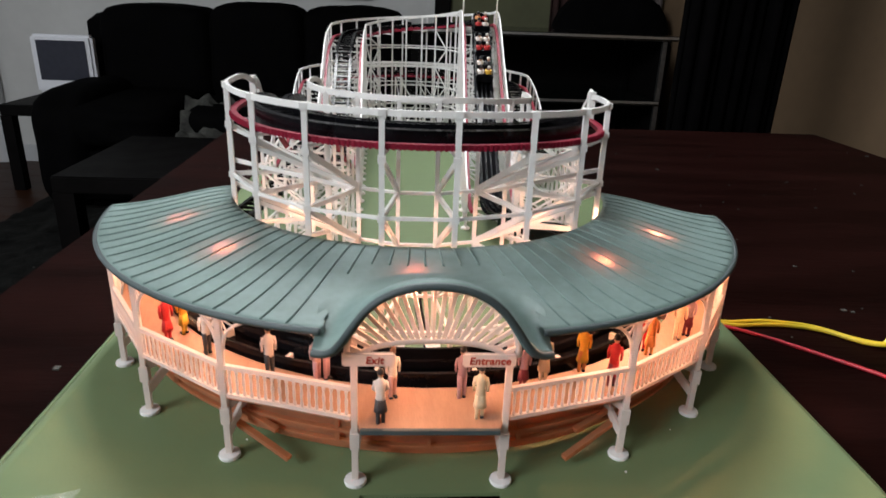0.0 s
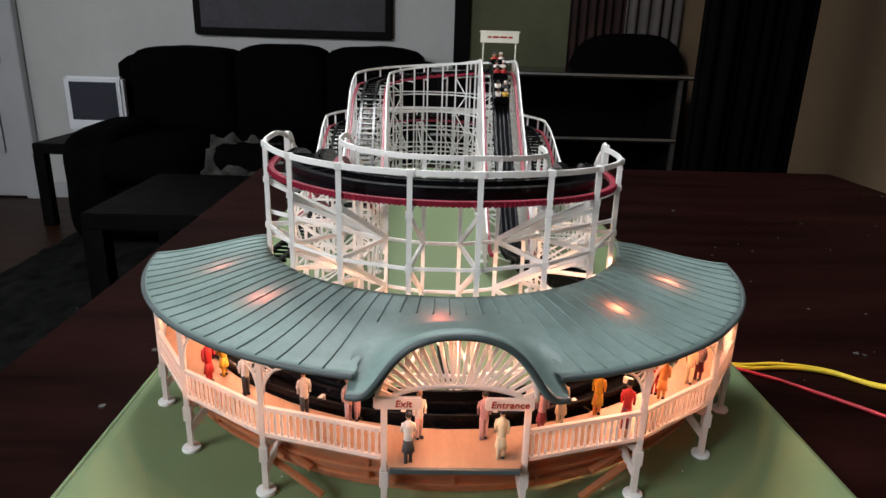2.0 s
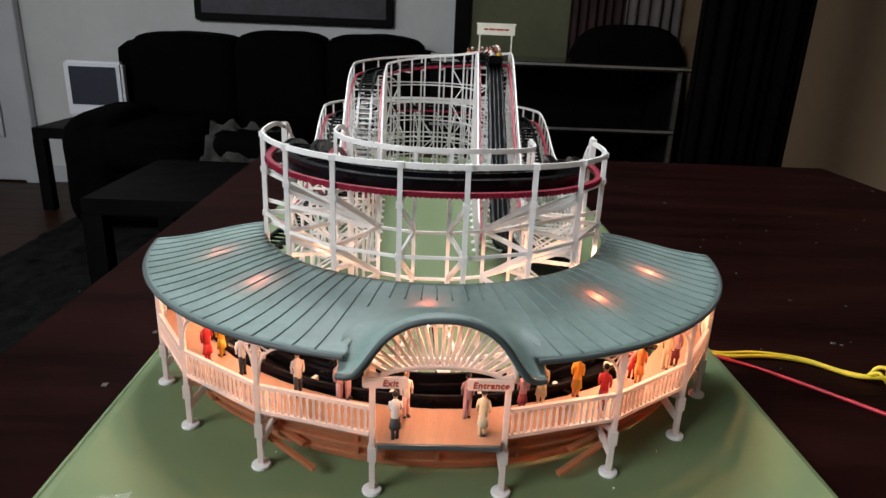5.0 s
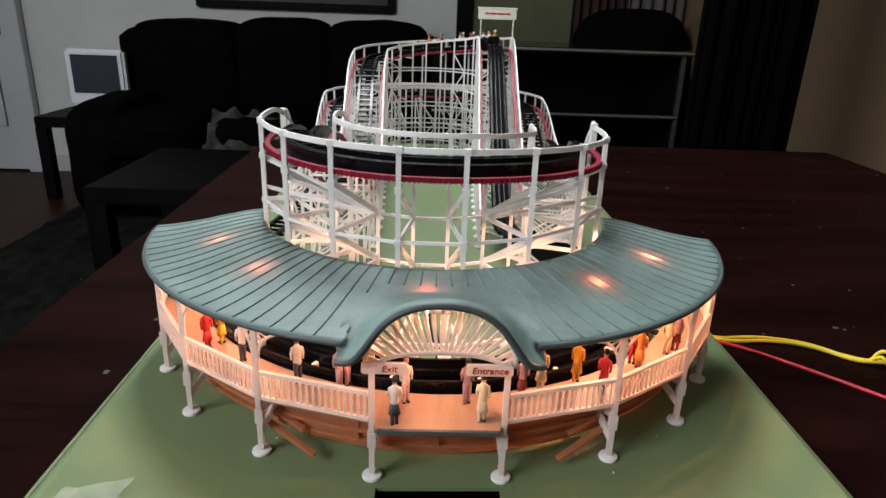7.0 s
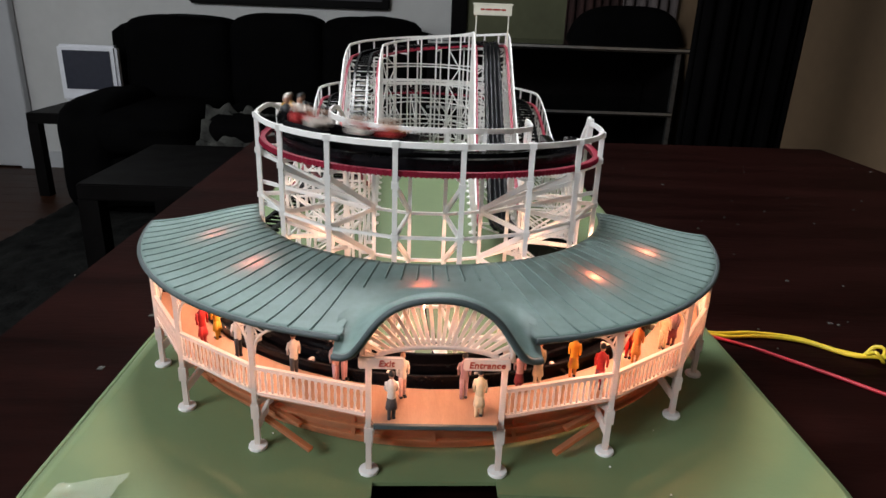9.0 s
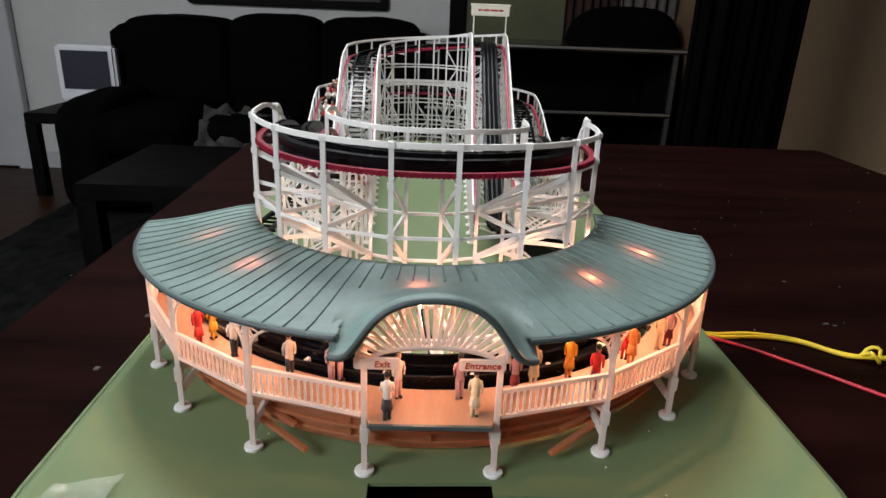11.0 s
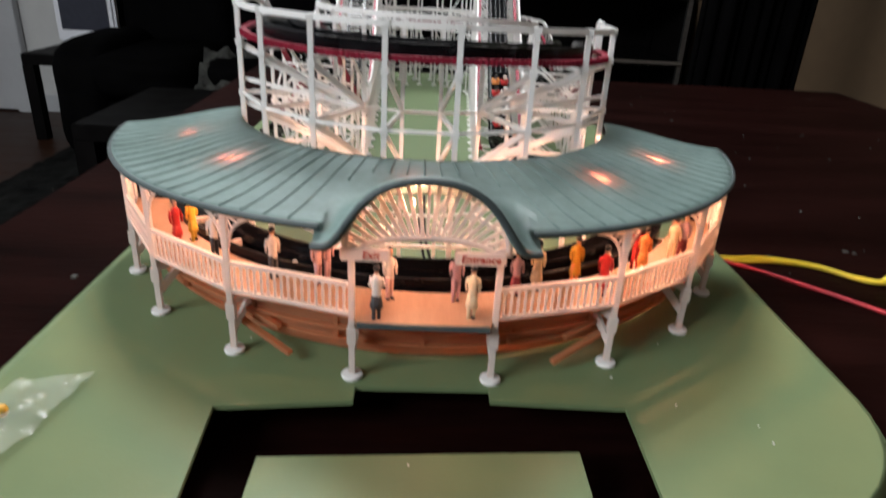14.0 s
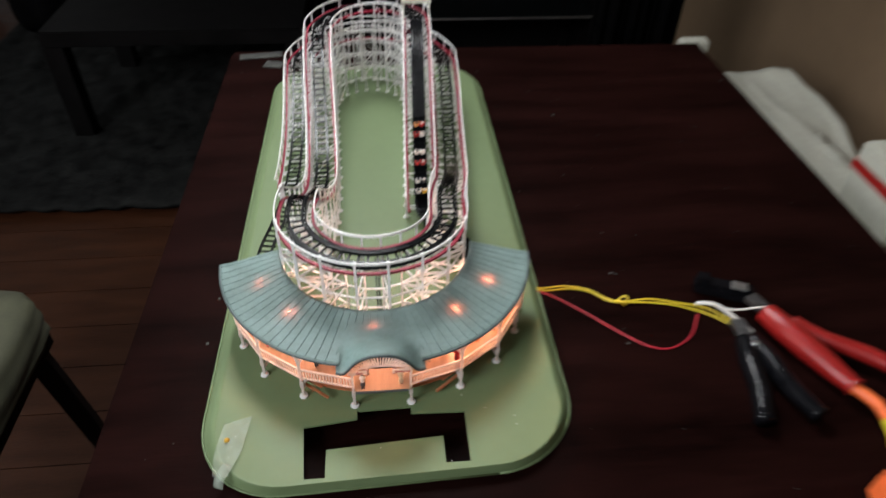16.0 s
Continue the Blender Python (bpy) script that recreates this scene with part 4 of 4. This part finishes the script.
for i, (x, y) in enumerate(LAMPS):
    z = roof_at(x, y)
    part("bulb", lathe(bmesh.new(), [(0.0003, -0.0105), (0.0009, -0.0098), (0.0010, -0.0086), (0.0006, -0.0076)], 12, Matrix.Translation((x, y, z))), BULB, st, "small glowing bulb")
    d = bpy.data.lights.new("bulb_light", "POINT")
    d.energy, d.color, d.shadow_soft_size = (0.17, 0.17, 0.09, 0.22, 0.29)[i], (1.0, 0.46, 0.27), 0.0018
    new("bulb_light", d).location = (x, y, z - 0.0024)
# the bulb that shows at the crown of the entrance arch
part("bulb", lathe(bmesh.new(), [(0.0002, -0.0008), (0.0006, -0.0004), (0.0006, 0.0006), (0.0003, 0.0010)], 12, Matrix.Translation((-0.003, -0.0010, 0.0695))), BULB, st, "small glowing bulb")
d = bpy.data.lights.new("bulb_light", "POINT")
d.energy, d.color, d.shadow_soft_size = 0.08, (1.0, 0.46, 0.27), 0.0015
new("bulb_light", d).location = (-0.003, -0.0010, 0.0672)

# ---- figurines on the platform ----


def figurine(name, x, y, turn, coat, legs, skirt, label, h=0.0198, hair="dark", arms=0):
    """A small painted figure as one plain mesh."""
    k = h / 0.0198
    bm = bmesh.new()
    ms = [FIG[coat], FIG[legs], FIG["skin"], FIG[hair]]
    S = Matrix.Diagonal((1.0, 0.68, 1, 1))
    for sx in (-1, 1):
        lathe(bm, [(0.0008, 0), (0.0007, 0.0012), (0.0009, 0.004), (0.0011, 0.0088)], 8, Matrix.Translation((sx * 0.0010, 0.0006 * sx, 0)) , 1)
        box(bm, (sx * 0.001 - 0.0007, -0.0017, 0), (sx * 0.001 + 0.0007, 0.0008, 0.0008), 0.0002, None, 3)
    if skirt:
        lathe(bm, [(0.0026, 0.0042), (0.0024, 0.006), (0.0016, 0.0098)], 10, S, 1 if skirt == 1 else 0)
    lathe(bm, [(0.0017, 0.0080), (0.0019, 0.0092), (0.0017, 0.0108), (0.0022, 0.0140), (0.0021, 0.0152), (0.0009, 0.0163), (0.0006, 0.0168)], 10, S, 0)
    for sx in (-1, 1):
        f = 0.0012 if arms else 0.0003
        tube(bm, [(sx * 0.0021, 0, 0.0151), (sx * 0.0027, -f * 0.4, 0.0125), (sx * (0.0025 - 0.0008 * arms), -f * 1.6, 0.0100 + 0.0008 * arms)], [0.0007, 0.00065, 0.00055], 6, 0)
    lathe(bm, [(0.0004, 0.0164), (0.0010, 0.0171), (0.00125, 0.0182), (0.0010, 0.0194), (0.0003, 0.0199)], 9, Matrix.Translation((0, -0.0001, 0)), 2)
    lathe(bm, [(0.0012, 0.0181), (0.00135, 0.0187), (0.0011, 0.0197), (0.0003, 0.0202)], 9, Matrix.Translation((0, 0.00035, 0)), 3)
    for v in bm.verts:
        v.co = Vector((v.co.x * 0.86, v.co.y * 0.9, v.co.z)) * k
    ob = new(name, mesh_of(name, bm, ms, smooth=True))
    ob.matrix_world = pose(x, y, DZ, 0, 0, turn)
    return tagged(ob, label, "figurine", "figurines on the platform")


figurine("figurine", -0.0160, -0.0008, 185, "white", "grey", 1, "figurine in a white blouse and dark skirt at the platform edge", arms=1)
figurine("figurine", -0.0125, 0.0135, 20, "white", "pink", 0, "figurine in a white coat under the exit sign")
figurine("figurine", -0.0390, 0.0225, 30, "pink", "mauve", 0, "figurine in mauve clothes behind the railing")
figurine("figurine", -0.0360, 0.0250, 40, "mauve", "mauve", 0, "figurine in mauve clothes by the track")
figurine("figurine", -0.0560, 0.0262, 200, "white", "grey", 0, "figurine in a white coat and grey trousers", h=0.0205)
figurine("figurine", -0.0822, 0.0420, 210, "white", "grey", 0, "figurine in a pale coat and grey trousers")
figurine("figurine", -0.1000, 0.0520, 40, "red", "red", 2, "figurine in red clothes")
figurine("figurine", -0.0955, 0.0575, 230, "yellow", "yellow", 2, "figurine in a yellow coat")
figurine("figurine", 0.0110, 0.0135, 180, "mauve", "mauve", 0, "figurine in a mauve suit under the entrance sign")
figurine("figurine", 0.0160, 0.0018, 170, "tan", "tan", 2, "figurine in a tan orange coat at the platform edge")
figurine("figurine", 0.0330, 0.0190, 180, "mauve", "wine", 1, "figurine in a mauve top and wine skirt", h=0.0185)
figurine("figurine", 0.0412, 0.0240, 170, "tan", "tan", 2, "figurine in a long pale coat", h=0.0205)
figurine("figurine", 0.0570, 0.0310, 165, "yellow", "orange", 2, "figurine in a yellow orange dress")
figurine("figurine", 0.0655, 0.0215, 160, "red", "wine", 2, "figurine in red clothes beside the column", h=0.0205)
figurine("figurine", 0.0868, 0.0435, 150, "orange", "orange", 2, "figurine in an orange coat")
figurine("figurine", 0.0852, 0.0475, 330, "red", "red", 0, "figurine in red by the track")
figurine("figurine", 0.1030, 0.0560, 140, "tan", "tan", 0, "figurine in a tan suit")
figurine("figurine", 0.1085, 0.0600, 320, "mauve", "wine", 1, "figurine in a mauve top and wine skirt further along")

# ---- wires and clamps ----


def cord(name, pts, r, material, label, n=8):
    return tagged(part(name, tube(bmesh.new(), spline(pts, n), r, 7), material, smooth=True), label, "wire")


cord("yellow_wire", [(0.158, 0.146, -0.0115), (0.172, 0.143, -0.0118), (0.195, 0.1445, -0.0118), (0.219, 0.138, -0.0118), (0.235, 0.124, -0.0118), (0.250, 0.1165, -0.0110), (0.280, 0.119, -0.0115), (0.308, 0.112, -0.0118), (0.338, 0.100, -0.0110), (0.362, 0.072, -0.0110)], 0.0011, YELLOW, "thin yellow wire running from the base to the clamp")
cord("yellow_wire", [(0.158, 0.1435, -0.0115), (0.175, 0.1395, -0.0120), (0.200, 0.1405, -0.0120), (0.221, 0.1345, -0.0120), (0.238, 0.120, -0.0120), (0.252, 0.1150, -0.0105), (0.282, 0.114, -0.0120), (0.312, 0.106, -0.0118), (0.342, 0.088, -0.0115), (0.366, 0.060, -0.0110)], 0.0011, YELLOW, "thin yellow wire twisted beside the other")
bm = bmesh.new()
tube(bm, [(0.251 + 0.005 * math.cos(t) * (1 + 0.3 * math.sin(3 * t)), 0.1165 + 0.005 * math.sin(t), -0.0095 + 0.003 * math.sin(2 * t)) for t in [0.35 * i for i in range(26)]], 0.0011, 6)
tagged(part("wire_knot", bm, YELLOW, smooth=True), "knot in the yellow wires", "wire")
cord("red_wire", [(0.158, 0.142, -0.0115), (0.170, 0.137, -0.012), (0.187, 0.126, -0.0125), (0.213, 0.101, -0.0125), (0.236, 0.077, -0.0125), (0.260, 0.0565, -0.0125), (0.282, 0.0525, -0.0125), (0.307, 0.067, -0.0125), (0.324, 0.094, -0.0110)], 0.0010, REDW, "thin red wire lying on the table")
cord("white_wire", [(0.326, 0.106, -0.008), (0.344, 0.098, -0.004), (0.362, 0.074, -0.008), (0.368, 0.064, -0.010)], 0.0022, WIREW, "short white connector wire")
cord("white_wire", [(0.332, 0.108, -0.008), (0.356, 0.090, -0.003), (0.378, 0.086, 0.002), (0.392, 0.083, 0.006)], 0.0012, WIREW, "thin white wire clipped in the clamp")

for dx in (0.0, 0.0028):
    cord("black_wire", [(0.002 + dx, 0.050, 0.0010), (0.001 + dx, 0.085, 0.0010), (-0.003 + dx, 0.13, 0.0010), (-0.004 + dx, 0.19, 0.0010)], 0.0007, BLACK, "thin black wire lying on the green base")


def clamp(parent, m, material, arms, jaw):
    """A spring clamp: shaped handles, toothed jaws and a pivot; arms: (points, radii) of each handle."""
    for pts, radii in arms:
        line = spline(pts, 6)
        rr = [radii[min(int(i / 6), len(radii) - 2)] * (1 - (i % 6) / 6) + radii[min(int(i / 6) + 1, len(radii) - 1)] * ((i % 6) / 6) for i in range(len(line))]
        part("handle", tube(bmesh.new(), [m @ Vector(p) for p in line], rr, 12), material, parent, smooth=True)
    for s in (-1, 1):
        bm = box(bmesh.new(), (-jaw, s * 0.0040 - 0.0026, -0.004), (0.004, s * 0.0040 + 0.0026, 0.004), 0.0012, m)
        for k in range(5):
            x = -jaw + 0.002 + k * 0.005
            box(bm, (x, s * 0.0010 - 0.0006, -0.0035), (x + 0.0022, s * 0.0010 + 0.0006, 0.0035), 0, m)
        part("jaw", bm, DULLMETAL, parent, "bare metal jaw")
    part("pivot", lathe(bmesh.new(), [(0.0026, -0.0095), (0.0034, -0.008), (0.0034, 0.008), (0.0026, 0.0095)], 10, m @ Matrix.Translation((0.012, 0, 0))), METAL, parent)
    part("spring", tube(bmesh.new(), [m @ Vector((0.012 + 0.0045 * math.cos(t), 0.0045 * math.sin(t), -0.006 + 0.0006 * t)) for t in [0.5 * q for q in range(40)]], 0.0007, 5), METAL, parent, smooth=True)


rcl = thing("red_clamp", "red plastic battery clamp with an orange cable lying on the table", "clamp")
clamp(rcl, pose(0.390, 0.078, TZ + 0.0135, 0, 0, -70), REDCLIP, (
    ([(-0.004, -0.002, 0), (0.022, -0.002, 0), (0.050, -0.001, 0), (0.080, 0.0, 0), (0.100, 0.001, 0)], [0.0105, 0.0132, 0.0128, 0.0105, 0.0080]),
    ([(0.018, 0.010, 0.001), (0.045, 0.022, 0.001), (0.078, 0.044, 0.001), (0.105, 0.056, 0.001)], [0.0085, 0.0075, 0.0085, 0.0075])), 0.028)
cord("orange_cable", [(0.424, -0.015, 0.000), (0.436, -0.035, -0.001), (0.437, -0.062, -0.005), (0.425, -0.092, -0.007), (0.405, -0.130, -0.007), (0.38, -0.2, -0.007)], 0.0060, ORANGE, "thick orange cable of the clamp")
part("cable_tape", tube(bmesh.new(), [(0.4382, -0.050, -0.003), (0.4365, -0.064, -0.005), (0.430, -0.081, -0.0063)], 0.0068, 10), YELLOW, rcl, "yellow tape band", smooth=True)
bcl = thing("black_clamp", "black plastic battery clamp with worn metal jaws on the table", "clamp")
clamp(bcl, pose(0.354, 0.050, TZ + 0.0105, 0, 0, -90), BLACK, (
    ([(0.0, -0.003, 0), (0.025, -0.009, 0), (0.055, -0.014, 0), (0.092, -0.026, 0)], [0.0085, 0.0100, 0.0095, 0.0080]),
    ([(0.0, 0.004, 0), (0.025, 0.010, 0), (0.055, 0.014, 0), (0.090, 0.026, 0)], [0.0085, 0.0100, 0.0095, 0.0080])), 0.026)
bc2 = thing("wire_connector", "small black clip holding the wire ends", "connector")
part("clip_body", box(bmesh.new(), (-0.030, -0.009, 0), (0.030, 0.009, 0.016), 0.003, pose(0.362, 0.122, TZ, 0, 0, -24)), BLACK, bc2)
part("clip_plate", box(bmesh.new(), (-0.008, -0.006, 0.0162), (0.008, 0.006, 0.018), 0.0006, pose(0.374, 0.116, TZ, 0, 0, -24)), METAL, bc2)
part("clip_lip", box(bmesh.new(), (-0.029, -0.0065, 0.0158), (-0.016, 0.0065, 0.0205), 0.0012, pose(0.362, 0.122, TZ, 0, 0, -24)), BLACK, bc2)
orb = thing("orange_tool", "orange plastic tool body at the end of the cable", "tool")
part("tool_body", box(bmesh.new(), (-0.03, -0.05, 0), (0.03, 0.03, 0.035), 0.006, pose(0.405, -0.14, TZ, 0, 0, -18)), ORANGE, orb)

# clear bag with small yellow pieces taped to the base corner
bm = bmesh.new()
bmesh.ops.create_grid(bm, x_segments=16, y_segments=24, size=0.5)
for v in bm.verts:
    x, y = v.co.x, v.co.y
    w = 0.021 - 0.009 * max(0.0, -0.1 - y) / 0.4
    v.co = Vector((x * w, y * 0.052 + 0.010 * x * (0.5 + y), 0.0012 + 0.0018 * noise.noise(Vector((x * 5, y * 6, 2))) + 0.0009 * noise.noise(Vector((x * 14, y * 17, 5))) + 0.004 * max(0, 0.35 - abs(y - 0.05)) * (1 - abs(2 * x))))
bg = part("parts_bag", bm, FILMP, smooth=True)
bg.matrix_world = pose(-0.1250, -0.0350, 0.0012, 0, 0, -8)
tagged(bg, "small crumpled clear bag taped to the green base", "bag")
yb = tagged(part("yellow_piece", lathe(bmesh.new(), [(0.0006, 0), (0.0022, 0.0008), (0.0022, 0.002), (0.0006, 0.0032)], 10, pose(0, 0, 0, 60, 0, 0)), FIG["yellow"], smooth=True), "small yellow plastic piece in the bag", "plastic piece")
yb.location = (-0.1280, -0.0275, 0.0022)

bm = bmesh.new()
tape = [[bm.verts.new((sx * 0.0042, y, z)) for sx in (-1, 1)] for y, z in ((0.008, 0.0), (0.001, 0.0002), (-0.004, -0.0008), (-0.008, -0.0052), (-0.0088, -0.0085))]
for a, b in zip(tape, tape[1:]):
    bm.faces.new((a[0], a[1], b[1], b[0]))
tp = tagged(part("tape_strip", bm, FILMP, smooth=True), "short strip of clear tape folded over the base's edge", "tape")
tp.matrix_world = pose(-0.1275, -0.0575, 0.0016, 0, 0, -22)
tp.modifiers.new("thick", "SOLIDIFY").thickness = 0.0003

# tin at the table's far side
tn = thing("striped_box", "white box with a red stripe standing on the bench", "box", at=(0.72, 0.335, FZ + 0.66))
part("box_body", box(bmesh.new(), (-0.035, -0.06, 0.0), (0.035, 0.06, 0.1), 0.004), WHITECLOTH, tn)
part("red_stripe", box(bmesh.new(), (-0.036, -0.061, 0.055), (0.036, 0.061, 0.072), 0.001), REDCLIP, tn)

# scuffs and crumbs on the table
bm = bmesh.new()
rnd = random.Random(5)
for i in range(150):
    x, y = rnd.uniform(-0.24, 0.57), rnd.uniform(-0.15, 0.74)
    if BX0 - 0.01 < x < BX1 + 0.01 and BY0 - 0.01 < y:
        continue
    r = rnd.uniform(0.0003, 0.0007) * (1.0 + 1.2 * (i % 6 == 0))
    box(bm, (x - r, y - r * rnd.uniform(0.5, 1.5), TZ), (x + r, y + r, TZ + 0.0006))
tagged(part("crumbs", bm, GREYCLOTH), "pale crumbs and specks scattered on the dark table", "crumbs", kind="stuff")

# ---- the train ----
CARS = []


def coaster_car(colours):
    """Open black car with two rows of seated riders."""
    c = thing("coaster_car", "open black model coaster car with small painted riders", "model car", "cars of the train")
    part("car_body", box(bmesh.new(), (-0.0072, -0.0165, 0.0012), (0.0072, 0.0165, 0.0048), 0.001), BLACK, c)
    for u in (-1, 1):
        part("side_panel", box(bmesh.new(), (u * 0.0068 - 0.0006, -0.0165, 0.0045), (u * 0.0068 + 0.0006, 0.0165, 0.0078), 0.0004), BLACK, c)
    for y in (-0.0155, -0.001, 0.0145):
        part("seat_back", box(bmesh.new(), (-0.0062, y - 0.0006, 0.0045), (0.0062, y + 0.0006, 0.0092), 0.0004), BLACK, c)
    for y in (-0.011, 0.011):
        for u in (-1, 1):
            part("wheel", lathe(bmesh.new(), [(0.0018, -0.0007), (0.0018, 0.0007)], 12, Matrix.Translation((u * 0.0062, y, 0.0016)) @ pose(0, 0, 0, 0, 90, 0)), BLACK, c)
    k = 0
    for y in (0.0045, -0.0095):
        for u in (-1, 1):
            coat = colours[k]
            k += 1
            bm = bmesh.new()
            m = Matrix.Translation((u * 0.0033, y - 0.003, 0.0045)) @ Matrix.Scale(1.2, 4)
            lathe(bm, [(0.0015, 0), (0.0022, 0.0035), (0.0019, 0.0052), (0.0007, 0.0062)], 9, m @ Matrix.Diagonal((1, 0.75, 1, 1)), 0)
            for w in (-1, 1):
                tube(bm, [m @ Vector((w * 0.0020, 0, 0.0048)), m @ Vector((w * 0.0022, 0.0018, 0.0032)), m @ Vector((w * 0.0018, 0.0042, 0.0038))], 0.0006, 6, 0)
            lathe(bm, [(0.0005, 0.0058), (0.0012, 0.0070), (0.0012, 0.0082), (0.0004, 0.0093)], 9, m, 1)
            lathe(bm, [(0.0013, 0.0080), (0.0012, 0.0090), (0.0003, 0.0096)], 9, m @ Matrix.Translation((0, -0.0003, 0)), 2)
            ob = new("rider", mesh_of("rider", bm, [FIG[coat], FIG["skin"], FIG["dark" if k % 2 else "white"]], smooth=True))
            ob.parent = c
    return c


CARS = [coaster_car(("orange", "red", "red", "white")), coaster_car(("white", "white", "red", "red")), coaster_car(("white", "grey", "white", "yellow"))]
GAP = 0.039


def motions():
    # seconds, metres of the leading car beyond the crest
    up = S_CREST
    table = [(0.0, up - 0.030), (1.0, up - 0.008), (2.0, up + 0.012), (3.0, up + 0.032), (4.0, up + 0.052), (5.2, up + 0.076), (6.2, up + 0.098), (7.3, up + 0.135), (7.5, up + 0.150),
             (7.7, up + 0.167), (7.9, up + 0.196), (8.0, S_LEFTTOP + 0.018), (8.1, S_LEFTTOP + 0.045), (8.2, S_LEFTTOP + 0.082), (8.3, S_LEFTTOP + 0.145), (8.45, S_DIP + 0.01), (8.6, S_RING - 0.010),
             (8.7, S_RING + 0.030), (8.8, S_RING + 0.062), (8.9, S_RING + 0.090), (9.0, S_RING + 0.118), (9.2, S_RING + 0.172)]
    ring_r = S_RING_R + 0.02
    table += [(9.5, ring_r + 0.06), (10.2, ring_r + 0.36), (10.9, ring_r + 0.72), (11.4, S_OUT_END - 0.10), (11.75, LAP - 0.01), (12.0, LAP + 0.10), (12.2, LAP + 0.17), (12.45, LAP + 0.27), (12.8, LAP + S_LIFT + 0.02),
              (13.2, LAP + S_LIFT + 0.052), (16.0, LAP + S_LIFT + 0.114)]
    ts = np.array([a for a, b in table])
    ss = np.array([b for a, b in table])
    times = [0.1 * i for i in range(161)]
    for i, c in enumerate(CARS):
        rows = []
        for t in times:
            s = float(np.interp(t, ts, ss)) - GAP * i
            p, d, side = along(s)
            upv = side.cross(d).normalized()
            rows.append((t, Matrix.Translation(p + upv * 0.0012) @ Matrix((side, d, upv)).transposed().to_4x4()))
        walk(c, rows)


motions()
